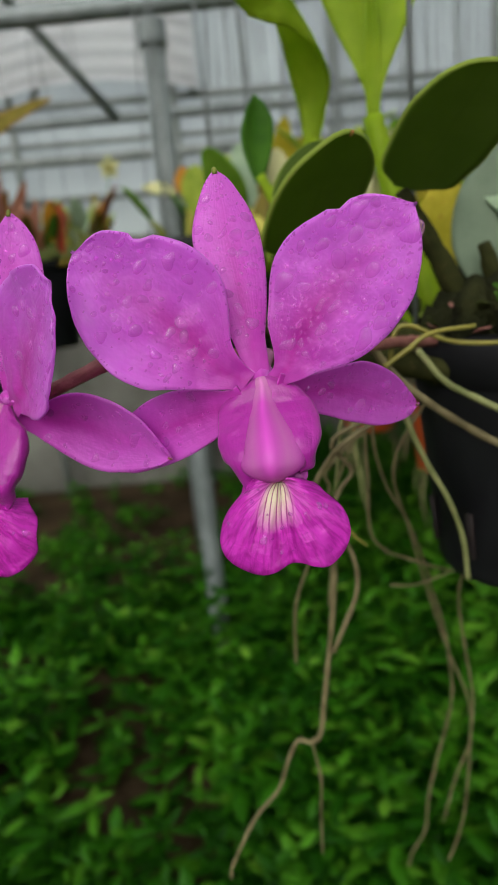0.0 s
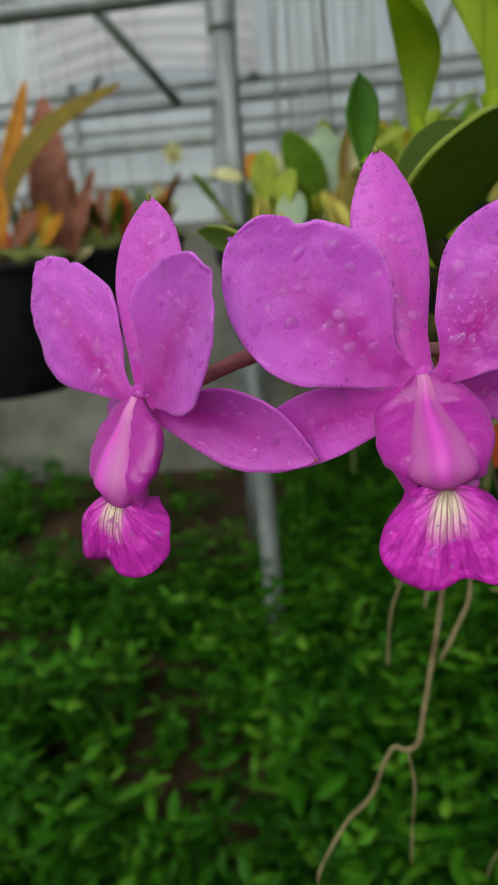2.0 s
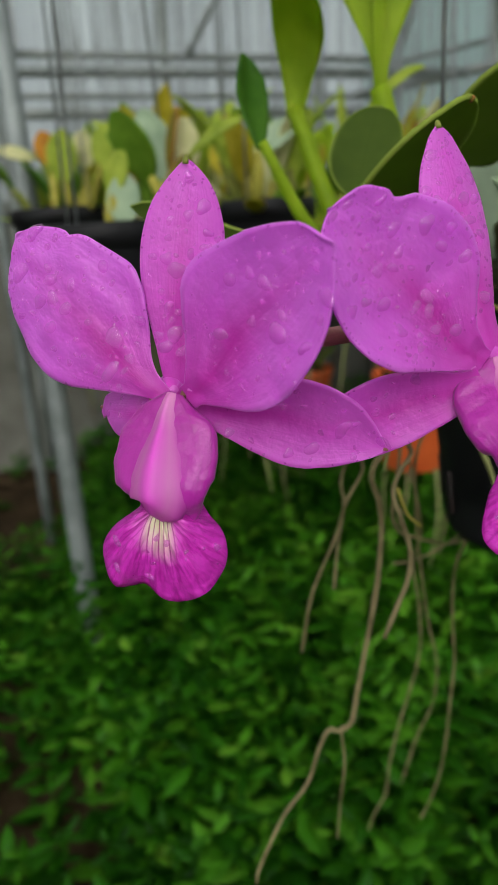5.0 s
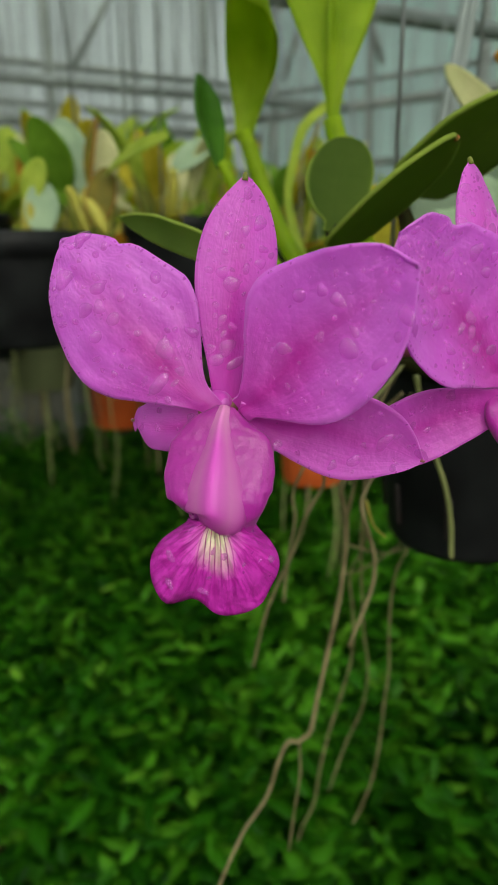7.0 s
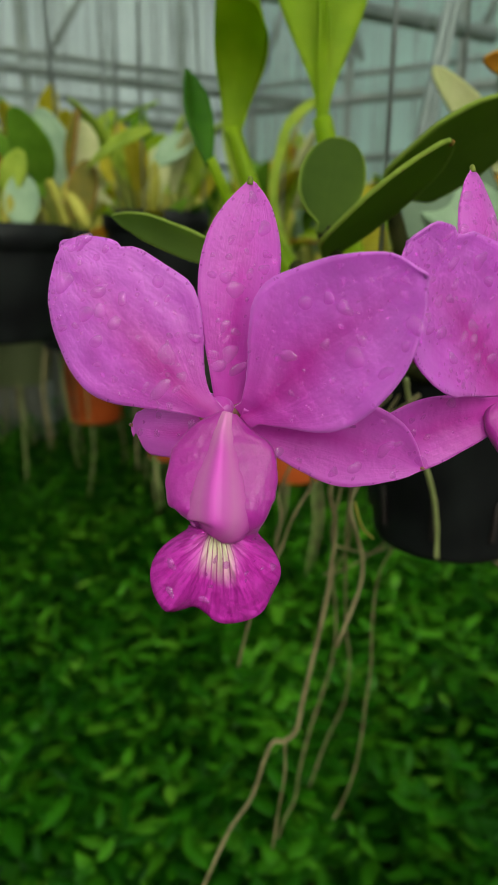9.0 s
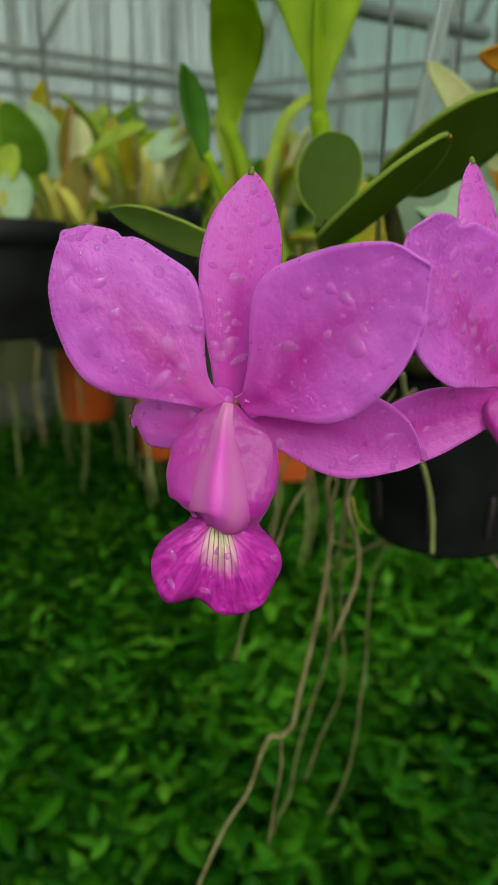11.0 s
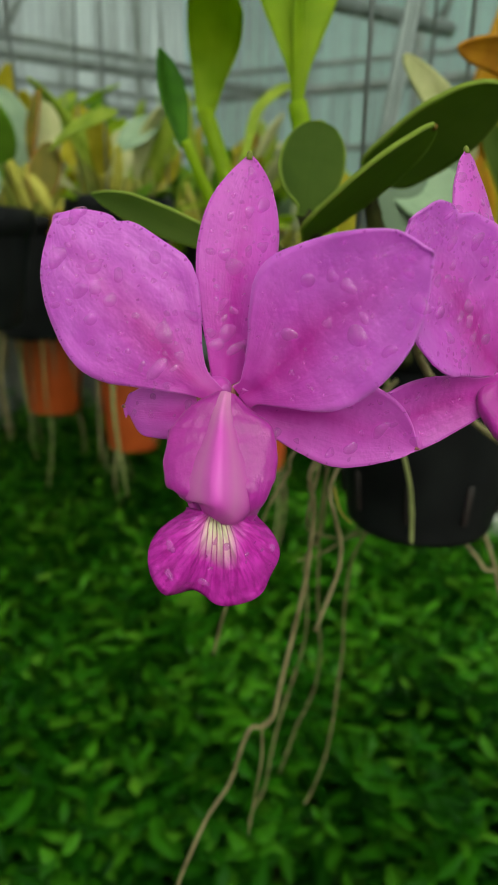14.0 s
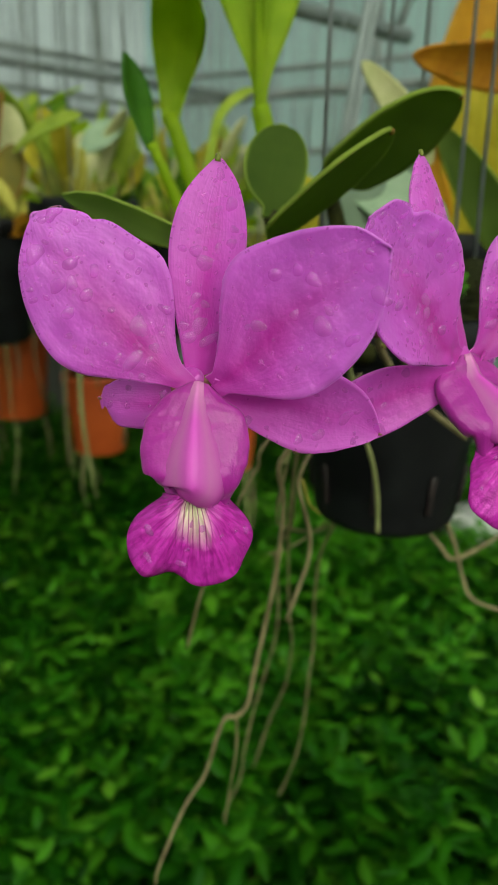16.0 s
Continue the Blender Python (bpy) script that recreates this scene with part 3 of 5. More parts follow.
# ---- weeds on the floor ----
def weeds():
    """Low broad-leaved weeds, thick over most of the floor and thin on the trodden strip."""
    rnd = random.Random(5)
    verts, faces, tones = [], [], []
    outline = [(0.0, 0.0), (0.20, 0.13), (0.40, 0.17), (0.70, 0.10), (1.0, 0.0)]

    def leaf(p, az, up, size, wide, tone):
        d = Vector((math.cos(az) * math.cos(up), math.sin(az) * math.cos(up), math.sin(up)))
        s = Vector((-math.sin(az), math.cos(az), 0))
        n = s.cross(d)
        o = len(verts)
        for k, (u, w) in enumerate(outline):
            c = p + d * (u * size) - Vector((0, 0, 1)) * (0.35 * size * u * u)
            if k in (0, 4):
                verts.append(c)
            else:
                verts.extend((c - s * (w * wide * size) + n * (0.1 * size), c, c + s * (w * wide * size) + n * (0.1 * size)))
        tones.extend([tone] * 8)
        faces.extend(((o, o + 2, o + 1), (o, o + 3, o + 2), (o + 1, o + 2, o + 5, o + 4), (o + 2, o + 3, o + 6, o + 5), (o + 4, o + 5, o + 8, o + 7), (o + 5, o + 6, o + 9, o + 8), (o + 7, o + 8, o + 10), (o + 8, o + 9, o + 10)))

    for _ in range(13000):
        x, y = rnd.uniform(-1.5, 2.6), rnd.uniform(0.25, 3.0)
        if x > 1.35 and y > 3.0 - (x - 1.35) * 1.55:
            continue
        dist = math.hypot(x + 0.05, y)
        if rnd.random() > min(1.0, 1.5 / (dist + 0.35)):
            continue
        patch = noise.noise(Vector((x * 2.3, y * 2.3, 7)))
        bare = 0.0
        if x < 0.0 and y > 1.75:
            bare = 0.97 if -1.1 < x < -0.2 else 0.6
        if -0.55 < x < -0.12 and y < 1.45:
            bare = max(bare, 0.3)
        if x < -0.16 and y < 1.6:
            bare = max(bare, 0.45)
        if math.hypot((x + 0.27) / 1.1, y - 1.08) < 0.20:
            bare = max(bare, 0.9)
        if math.hypot((x + 0.38) / 1.1, y - 1.2) < 0.16:
            bare = 0.9
        if rnd.random() < bare - 0.4 * patch:
            continue
        if patch < -0.45 and rnd.random() < 0.15:
            continue
        tall = rnd.uniform(0.05, 0.25) * (1 - 0.55 * bare) * (1 + 0.4 * patch) * (1 + 0.75 * noise.noise(Vector((x * 7, y * 7, 2))))
        foot = Vector((x, y, 0))
        lean = Vector((rnd.uniform(-0.3, 0.3), rnd.uniform(-0.3, 0.3), 1)).normalized()
        az = rnd.uniform(0, 6.28)
        nodes = 3 + int(tall / 0.042)
        # likelier towards +x: the stronger light there is put into leaf colour
        fresh_lit = rnd.random() < 0.38 + 0.5 * patch + 0.3 * min(max(x, -0.4), 0.9)
        for k in range(nodes):
            h = tall * (0.3 + 0.7 * (k + 1) / nodes)
            for side in (0, math.pi):
                size = rnd.uniform(0.028, 0.068) * (1.1 - 0.35 * k / nodes)
                leaf(foot + lean * h, az + side + rnd.uniform(-0.4, 0.4), rnd.uniform(-0.15, 0.75) + 0.35 * k / nodes, size * 1.22, rnd.uniform(0.75, 1.35), 1 if k > nodes - 3 and fresh_lit else 0)
            az += math.pi / 2 + rnd.uniform(-0.3, 0.3)
        o = len(verts)
        w = 0.0013
        verts.extend((foot - Vector((w, 0, 0)), foot + Vector((w, 0, 0)), foot + Vector((0, w, 0)), foot + lean * tall))
        tones.extend([0] * 3)
        faces.extend(((o, o + 1, o + 3), (o + 1, o + 2, o + 3), (o + 2, o, o + 3)))
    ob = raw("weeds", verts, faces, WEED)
    ob.data.materials.append(WEED_FRESH_LIT)
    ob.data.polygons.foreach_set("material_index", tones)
    return tagged(ob, "lush low green weeds covering the soil", "weeds", kind="stuff")


weeds()


# ---- pots with orchids hanging from the pipes ----
def simple_blade(base, tip, facing, width, bow=0.06, cup=0.12, blunt=0.75):
    """A leaf from base to tip, widest past the middle."""
    b, t = Vector(base), Vector(tip)
    w = [1000 * width / 2 * max(0.0, math.sin(math.pi * s ** blunt)) ** 0.6 + (0.9 if s < 0.97 else 0) for s in STATIONS]
    w[0] = max(w[0], 1.5)
    return Blade(b, t - b, facing, (t - b).length, [-x for x in w], w, cup, bow)


def pot_mesh(r, h, wall=0.003):
    return lathe([(r * 0.72, -h), (r * 0.76, -h + 0.004), (r * 0.95, -0.022), (r * 0.955, -0.02), (r * 1.02, -0.018), (r * 1.03, 0.0), (r * 0.98, 0.002), (r * 0.93, -0.01), (r * 0.9, -0.03), (r * 0.1, -0.032)], 26)


LEAF_SETS = {"green": (LEAF_MID, LEAF_LIME, LEAF_FRESH, LEAF_GRASS, LEAF_LIME), "gold": (LEAF_GOLD, LEAF_LIME, LEAF_RUST, LEAF_FRESH, LEAF_GOLD, LEAF_GRASS, LEAF_CREAMY), "red": (LEAF_RED, LEAF_BRONZE, LEAF_GREY, LEAF_CREAMY, LEAF_MID, LEAF_RED, LEAF_LIME, LEAF_RUST), "grey": (LEAF_GREY, LEAF_GRASS, LEAF_LIME, LEAF_FRESH, LEAF_CREAMY)}


def hanging_pot(seed, tint, label, r=0.06, h=0.165, wires=1.765, leaves=34, roots=3, material=POT, reach=1.18):
    """A pot on three wires, with bulbs, leaves and roots that hang below."""
    rnd = random.Random(seed)
    t = thing("potted_orchid", label, "potted plant", group="hanging pots")
    part("pot", pot_mesh(r, h), material, t)
    bm = bmesh.new()
    bmesh.ops.create_icosphere(bm, subdivisions=3, radius=r * 0.92)
    for v in bm.verts:
        v.co.z = v.co.z * 0.22 - 0.012 + 0.012 * noise.noise(v.co * 60 + Vector((seed, 0, 0)))
    part("potting_bark", bm, BARK, t)
    if wires:
        for k in range(3):
            g = 2.1 * k + seed
            part("wire", tube([(r * math.cos(g), r * math.sin(g), -0.01), (r * 0.5 * math.cos(g), r * 0.5 * math.sin(g), wires * 0.5), (0.004 * math.cos(g), 0.004 * math.sin(g), wires)], (0.0013, 0.0013), 5, 5), WIRE, t)
    for k in range(leaves):
        g = rnd.uniform(0, 6.28)
        low = k % 3 == 0                                    # old leaves lie over the rim, young ones stand on tall bulbs
        rr = r * (rnd.uniform(0.6, 0.95) if low else rnd.uniform(0.1, 0.7))
        foot = Vector((rr * math.cos(g), rr * math.sin(g), -0.012))
        lean = rnd.uniform(0.05, 0.75)
        top = foot + Vector((math.cos(g) * lean, math.sin(g) * lean, 1)).normalized() * (rnd.uniform(0.03, 0.085) * reach)
        if low:
            top = foot
        else:
            part("pseudobulb", tube([foot, foot.lerp(top, 0.5) + Vector((0.003, 0, 0)), top], (0.0035, 0.007, 0.0065, 0.0035), 8, 7), BULB_YELLOW if k % 2 else BULB, t)
        g2 = g + rnd.uniform(-0.7, 0.7)
        ln = (rnd.uniform(0.05, 0.09) if low else rnd.uniform(0.07, 0.125)) * reach
        out = rnd.uniform(1.0, 8.0) if low else rnd.uniform(0.1, 1.3)
        d = Vector((math.cos(g2) * out, math.sin(g2) * out, 1)).normalized()
        face = Vector((-math.cos(g2), -math.sin(g2), out * 0.9)) if rnd.random() < 0.55 else Vector((rnd.uniform(-1, 1), -1, 0.2))
        wide = rnd.uniform(0.012, 0.026) if low else rnd.uniform(0.022, 0.041)
        bl = simple_blade(top - d * 0.003, top + d * ln, face, wide * reach, rnd.uniform(-0.04, 0.12), blunt=rnd.uniform(0.8, 1.15))
        part("leaf", bl.mesh(12, 6, 0.0012), rnd.choice(LEAF_SETS[tint]), t)
    for k in range(roots):
        g = rnd.uniform(0, 6.28)
        x, y = r * 0.75 * math.cos(g), r * 0.75 * math.sin(g)
        ln = rnd.uniform(0.06, 0.2)
        part("root", tube([(x * 0.9, y * 0.9, -h * 0.85), (x * 1.15, y * 1.15, -h - ln * 0.4), (x * 1.1 + rnd.uniform(-0.02, 0.02), y * 1.1, -h - ln)], (0.0028, 0.0025, 0.0014), 9, 6), ROOT_GREEN if k % 2 else ROOT, t)
    return t


KINDS = [
    hanging_pot(11, "green", "hanging black plastic pot of green orchids"),
    hanging_pot(12, "gold", "hanging black plastic pot of yellowing orchids"),
    hanging_pot(13, "grey", "hanging black plastic pot of grey-green orchids"),
    hanging_pot(14, "green", "hanging black plastic pot of crowded green orchids", leaves=34),
    hanging_pot(15, "gold", "hanging black plastic pot of golden-leaved orchids", leaves=32),
]
rnd = random.Random(3)
SPOTS = [(-0.020, 1.36, 0.97), (0.10, 1.06, 0.98), (0.03, 1.45, 1.0), (0.27, 1.28, 0.99), (0.40, 1.05, 0.97)]
for row in range(9):
    for k in range(13):
        y = 1.45 + 0.19 * row + rnd.uniform(-0.04, 0.04)
        x = -0.02 + 0.205 * k + 0.1 * (row % 2) + rnd.uniform(-0.04, 0.04)
        if x / y < -0.02 or (x > 0.9 and y > 3.0 - (x - 1.35) * 1.575 - 0.3) or y > 2.85:
            continue
        SPOTS.append((x, y, 0.95 + rnd.uniform(-0.035, 0.02)))
for k in range(9):
    SPOTS.append((0.62 + 0.2 * k, 1.22 - 0.06 * k + 0.05 * (k % 2), 0.95 + rnd.uniform(-0.035, 0.02)))
for k, (x, y, z) in enumerate(SPOTS):
    m = pose(x, y, z - 0.03, rnd.uniform(-3, 3), rnd.uniform(-3, 3), rnd.uniform(0, 360))
    if k < len(KINDS):
        KINDS[k].matrix_world = m
    else:
        copy_thing(KINDS[(k * 7 + k // 5) % 5], m)

def leafed_pot(seed, label, place, blades, bulbs, **opts):
    """A hanging pot whose main leaves stand where they do: base, tip, facing, width, material."""
    t = hanging_pot(seed, "gold", label, **opts)
    t.location = place
    o = Vector(place)
    for a, b, f, w, mat in blades:
        part("leaf", simple_blade(Vector(a) - o, Vector(b) - o, f, w, 0.05, blunt=0.95).mesh(18, 8, 0.0014), mat, t)
    for a, b in bulbs:
        a, b = Vector(a) - o, Vector(b) - o
        part("pseudobulb", tube([a, a.lerp(b, 0.5) + Vector((0.002, -0.002, 0)), b], (0.0035, 0.0065, 0.006, 0.0035), 10, 8), BULB_YELLOW, t)
    return t


leafed_pot(21, "hanging black pot of broad green and grey-leaved orchids", (-0.045, 0.70, 0.946), (
    ((0.0, 0.69, 0.984), (-0.031, 0.662, 1.037), (-0.4, -0.8, 0.5), 0.030, LEAF_GRASS),
    ((0.018, 0.70, 0.983), (-0.001, 0.709, 1.047), (-0.3, -1, 0.1), 0.032, LEAF_GREY),
    ((0.018, 0.69, 0.990), (0.029, 0.69, 1.046), (-0.8, -0.5, 0.1), 0.010, LEAF_BRONZE),
    ((0.037, 0.70, 0.990), (0.036, 0.70, 1.038), (-0.2, -1, 0.1), 0.024, LEAF_CREAMY),
    ((0.028, 0.66, 0.996), (0.065, 0.60, 1.019), (-0.4, -0.5, 0.75), 0.026, LEAF_LIME),
    ((-0.041, 0.66, 0.972), (-0.027, 0.66, 1.006), (-0.2, -1, 0.1), 0.018, LEAF_LIME),
    ((-0.033, 0.65, 0.944), (-0.027, 0.66, 0.988), (-0.2, -1, 0.3), 0.026, LEAF_GREY),
    ((0.015, 0.66, 0.952), (0.031, 0.67, 1.002), (-0.3, -1, 0.2), 0.024, LEAF_BRONZE)),
    (((0.0246, 0.66, 0.944), (0.007, 0.67, 0.978)), ((0.012, 0.68, 0.945), (0.0, 0.69, 0.986)), ((0.010, 0.70, 0.945), (0.018, 0.70, 0.986)), ((-0.045, 0.66, 0.945), (-0.041, 0.66, 0.974)), ((0.03, 0.69, 0.945), (0.037, 0.70, 0.992))),
    r=0.062, h=0.098, leaves=0, wires=1.80, roots=0)
leafed_pot(22, "hanging black pot of orchids with orange and pale leaves", (-0.078, 1.12, 0.985), (
    ((-0.072, 1.074, 1.020), (-0.067, 1.074, 1.089), (-0.1, -1, 0.1), 0.040, LEAF_LIME),
    ((-0.0845, 1.14, 1.050), (-0.094, 1.148, 1.099), (-0.2, -1, 0.1), 0.032, LEAF_RUST),
    ((-0.110, 1.16, 1.062), (-0.165, 1.185, 1.080), (-0.2, -0.7, 0.7), 0.024, LEAF_CREAMY),
    ((-0.037, 1.10, 1.040), (-0.038, 1.10, 1.092), (-0.2, -1, 0.1), 0.030, LEAF_CREAMY),
    ((-0.023, 1.0, 1.030), (-0.008, 1.0, 1.086), (-0.5, -1, 0.1), 0.030, LEAF_LIME)),
    (((-0.070, 1.09, 0.98), (-0.072, 1.074, 1.022)), ((-0.090, 1.12, 0.98), (-0.085, 1.14, 1.052)), ((-0.045, 1.10, 0.98), (-0.037, 1.10, 1.042)), ((-0.04, 1.06, 0.98), (-0.023, 1.0, 1.032))),
    r=0.075, h=0.15, leaves=4, reach=0.6, roots=0)
leafed_pot(23, "hanging black pot of pale green orchids", (0.135, 0.79, 0.965), (
    ((0.121, 0.75, 1.012), (0.162, 0.74, 1.041), (-0.4, -0.8, 0.5), 0.026, LEAF_GREY),
    ((0.150, 0.80, 0.985), (0.205, 0.79, 1.022), (-0.4, -0.8, 0.5), 0.024, LEAF_LIME)),
    (((0.120, 0.77, 0.955), (0.121, 0.75, 1.014)), ((0.14, 0.79, 0.955), (0.150, 0.80, 0.987))),
    r=0.058, h=0.15, leaves=24, reach=0.72)

for k, (x, y, z, r, h) in enumerate(((0.415, 0.955, 0.715, 0.064, 0.15), (0.43, 1.55, 0.625, 0.080, 0.19), (0.281, 1.695, 0.712, 0.084, 0.20))):
    ob = hanging_pot(31 + k, "green", "hanging orange plastic pot with trailing roots", r=r, h=h, wires=2.03, leaves=3, roots=4, material=POT_ORANGE)
    ob.location = (x, y, z)
ob = hanging_pot(36, "grey", "hanging pale olive plastic pot with roots below", r=0.082, h=0.15, wires=1.95, leaves=4, roots=6, material=POT_OLIVE)
ob.location = (0.075, 1.50, 0.81)

# red and orange plants in the big black pots across the aisle
for k, (x, y, z, r) in enumerate(((-0.56, 1.2, 0.965, 0.13), (-0.445, 1.42, 0.985, 0.10), (-0.385, 1.66, 1.01, 0.085), (-0.78, 1.35, 0.98, 0.11), (-0.62, 1.78, 1.0, 0.10))):
    ob = hanging_pot(41 + k, "red", "large black plastic pot of red-leaved orchids", r=r, h=r * 1.75, leaves=30, roots=0, reach=0.85)
    ob.location = (x, y, z)
    bm = bmesh.new()
    bmesh.ops.create_icosphere(bm, subdivisions=4, radius=r * 1.04)
    for v in bm.verts:
        v.co.z = v.co.z * 0.16 + 0.002 + 0.016 * noise.noise(v.co * 45 + Vector((k, 0, 0))) + 0.010 * noise.noise(v.co * 120)
    part("moss", bm, MOSS_BRIGHT, ob, "yellow-green moss over the rim")
    for g in range(4):
        a = Vector((r * math.cos(g * 1.7 + k) * 0.7, r * math.sin(g * 1.7 + k) * 0.7, 0.0))
        part("leaf", simple_blade(a, a + Vector((0.012 * math.cos(g * 2.3), 0.008, 0.075 + 0.012 * g)), (0.2, -1, 0.1), 0.016, 0.03).mesh(12, 6, 0.0012), LEAF_SCARLET if g % 2 else LEAF_LIME, ob)
    if k == 0:
        for a, c, w, mat in (((0.09, 0.06, 0.0), (0.085, 0.12, 0.292), 0.075, LEAF_RED), ((-0.01, 0.0, 0.0), (0.084, 0.051, 0.304), 0.035, LEAF_RUST), ((0.12, 0.03, 0.0), (0.185, 0.04, 0.15), 0.022, LEAF_RED)):
            part("leaf", simple_blade(a, c, (0.2, -1, 0.1), w, 0.02).mesh(16, 8, 0.0014), mat, ob)
        part("leaf", simple_blade((0.0, 0.04, 0.05), (0.26, 0.006, 0.268), (-0.40, -0.80, 0.50), 0.062, 0.16).mesh(20, 10, 0.0014), LEAF_BRONZE, ob, "long arching leaf flushed red at the rim")

# one small pale bloom over those pots
bloom = thing("pale_orchid_flower", "small cream-white orchid bloom on a thin stalk", "flower", (-0.30, 1.65, 1.19))
for k in range(5):
    g = 2 * math.pi * k / 5 + 0.3
    part("petal", simple_blade((0, 0, 0), (0.026 * math.cos(g), -0.006, 0.026 * math.sin(g)), (0, -1, 0.2), 0.02).mesh(8, 5, 0.0006), LEAF_CREAMY, bloom)
part("lip", tube([(0, 0, 0), (0, -0.008, -0.004), (0, -0.014, -0.010)], (0.003, 0.005, 0.002), 8, 8), LEAF_GOLD, bloom)
part("flower_stalk", tube([(0, 0.002, 0), (-0.02, 0.006, -0.08), (-0.075, 0.01, -0.19)], (0.0016, 0.002), 12, 6), LEAF_MID, bloom)


# ---- shapes of petals and leaves: half widths in millimetres ----
A_PETAL_L = dict(base=(-0.0018, 0.1602, 0.8957), axis=(-0.7547, -0.0588, 0.6534), normal=(0.113, -0.992, 0.041), length=0.0500,
    left=(-4.0, -4.2, -4.7, -6.7, -9.4, -12.5, -15.8, -17.2, -16.9, -15.5, -12.8, -9.5, -5.8, -2.3, 0.2),
    right=(2.1, 2.1, 2.1, 2.8, 4.9, 10.5, 15.1, 16.8, 16.5, 14.8, 12.2, 9.9, 7.3, 2.2, 0.2))
A_PETAL_R = dict(base=(0.0036, 0.1602, 0.895), axis=(0.6479, -0.2718, 0.7116), normal=(-0.4262, -0.9036, 0.043), length=0.0504,
    left=(-2.0, -2.0, -2.0, -4.2, -9.1, -13.6, -17.6, -19.0, -18.1, -15.8, -13.6, -10.9, -6.9, -2.7, -1.2),
    right=(2.5, 2.5, 3.5, 5.2, 6.9, 10.0, 12.3, 13.2, 13.2, 12.0, 9.6, 6.3, 2.8, -0.1, -1.2))
A_DORSAL = dict(base=(0.0002, 0.161, 0.8961), axis=(-0.1237, 0.2757, 0.9533), normal=(0.133, -0.9474, 0.2912), length=0.0525,
    left=(-3.3, -3.3, -3.3, -3.5, -4.3, -5.4, -6.8, -8.1, -8.9, -8.6, -6.9, -4.8, -2.8, -0.8, -0.1),
    right=(3.3, 3.3, 3.3, 3.5, 3.9, 5.3, 6.6, 7.6, 8.0, 7.7, 6.4, 4.6, 2.9, 0.8, -0.1))
A_LATERAL_R = dict(base=(0.0043, 0.1583, 0.8932), axis=(0.8067, 0.5285, -0.2646), normal=(0.506, -0.8489, -0.1529), length=0.0490,
    left=(-3.9, -3.9, -3.9, -3.9, -4.7, -6.6, -8.6, -10.1, -9.8, -8.6, -6.7, -4.5, -2.7, -1.3, -0.9),
    right=(4.0, 4.0, 4.1, 4.2, 4.4, 4.6, 5.0, 5.6, 5.9, 5.9, 5.2, 4.0, 2.4, 0.0, -0.9))
A_LATERAL_L = dict(base=(-0.004, 0.1588, 0.8917), axis=(-0.8303, 0.3739, -0.4133), normal=(-0.4098, -0.9122, -0.0019), length=0.0470,
    left=(-4.0, -4.1, -4.4, -4.8, -5.4, -6.0, -6.5, -6.6, -6.3, -5.5, -4.7, -3.2, -2.0, -0.8, -0.4),
    right=(3.1, 3.1, 3.1, 4.1, 6.2, 8.3, 9.9, 10.4, 10.0, 8.9, 6.2, 3.8, 1.5, 0.1, -0.4))
B_LATERAL_R = dict(base=(-0.0671, 0.1783, 0.8894), axis=(0.9203, -0.282, -0.2712), normal=(-0.3401, -0.9192, -0.1984), length=0.0471,
    left=(-4.0, -4.0, -4.2, -4.4, -5.0, -8.3, -11.2, -12.6, -12.4, -11.1, -9.0, -5.8, -2.6, -0.6, 0.1),
    right=(3.8, 3.8, 3.8, 3.8, 4.7, 6.1, 7.5, 8.6, 8.9, 7.7, 5.9, 4.1, 2.3, 0.7, 0.1))
B_DORSAL = dict(base=(-0.0676, 0.1819, 0.8922), axis=(0.1333, 0.0386, 0.9903), normal=(-0.1863, -0.9805, 0.0633), length=0.0500,
    left=(-3.5, -3.5, -3.7, -4.5, -5.5, -6.9, -8.3, -9.4, -9.6, -8.9, -7.4, -5.0, -2.6, -0.9, -0.3),
    right=(4.0, 4.0, 4.1, 4.4, 5.1, 6.0, 7.0, 8.4, 9.0, 8.7, 7.5, 5.7, 3.3, 0.9, -0.3))
B_PETAL_L = dict(base=(-0.0711, 0.18, 0.8916), axis=(-0.5736, 0.4027, 0.7134), normal=(-0.4816, -0.8702, 0.1039), length=0.0498,
    left=(-2.5, -2.5, -3.3, -5.2, -8.3, -12.2, -16.2, -17.8, -16.9, -15.1, -12.2, -8.8, -4.7, -0.6, 1.8),
    right=(1.9, 1.9, 1.9, 2.3, 4.7, 9.0, 13.4, 15.8, 14.7, 13.5, 11.7, 9.2, 6.7, 4.0, 1.8))
B_PETAL_R = dict(base=(-0.0668, 0.1776, 0.8915), axis=(0.4844, -0.6086, 0.6285), normal=(-0.7762, -0.6304, -0.0122), length=0.0494,
    left=(-2.4, -2.4, -2.4, -4.7, -8.2, -13.0, -17.2, -18.6, -17.0, -14.9, -12.3, -9.7, -6.6, -1.7, 0.3),
    right=(3.8, 3.8, 4.1, 6.5, 9.7, 13.1, 15.2, 15.5, 14.6, 12.8, 10.1, 6.7, 3.5, 1.2, 0.3))
B_LATERAL_L = dict(base=(-0.0716, 0.1795, 0.8893), axis=(-0.4972, 0.8505, -0.1717), normal=(-0.8657, -0.473, 0.164), length=0.0262,
    left=(-4.0, -4.2, -4.8, -5.8, -6.5, -6.8, -7.1, -7.3, -7.1, -6.7, -6.3, -4.7, -1.1, -1.8, 1.0),
    right=(4.0, 4.0, 4.0, 4.1, 4.1, 4.2, 4.4, 4.7, 5.0, 5.1, 5.3, 4.5, 3.8, 1.8, 1.0))
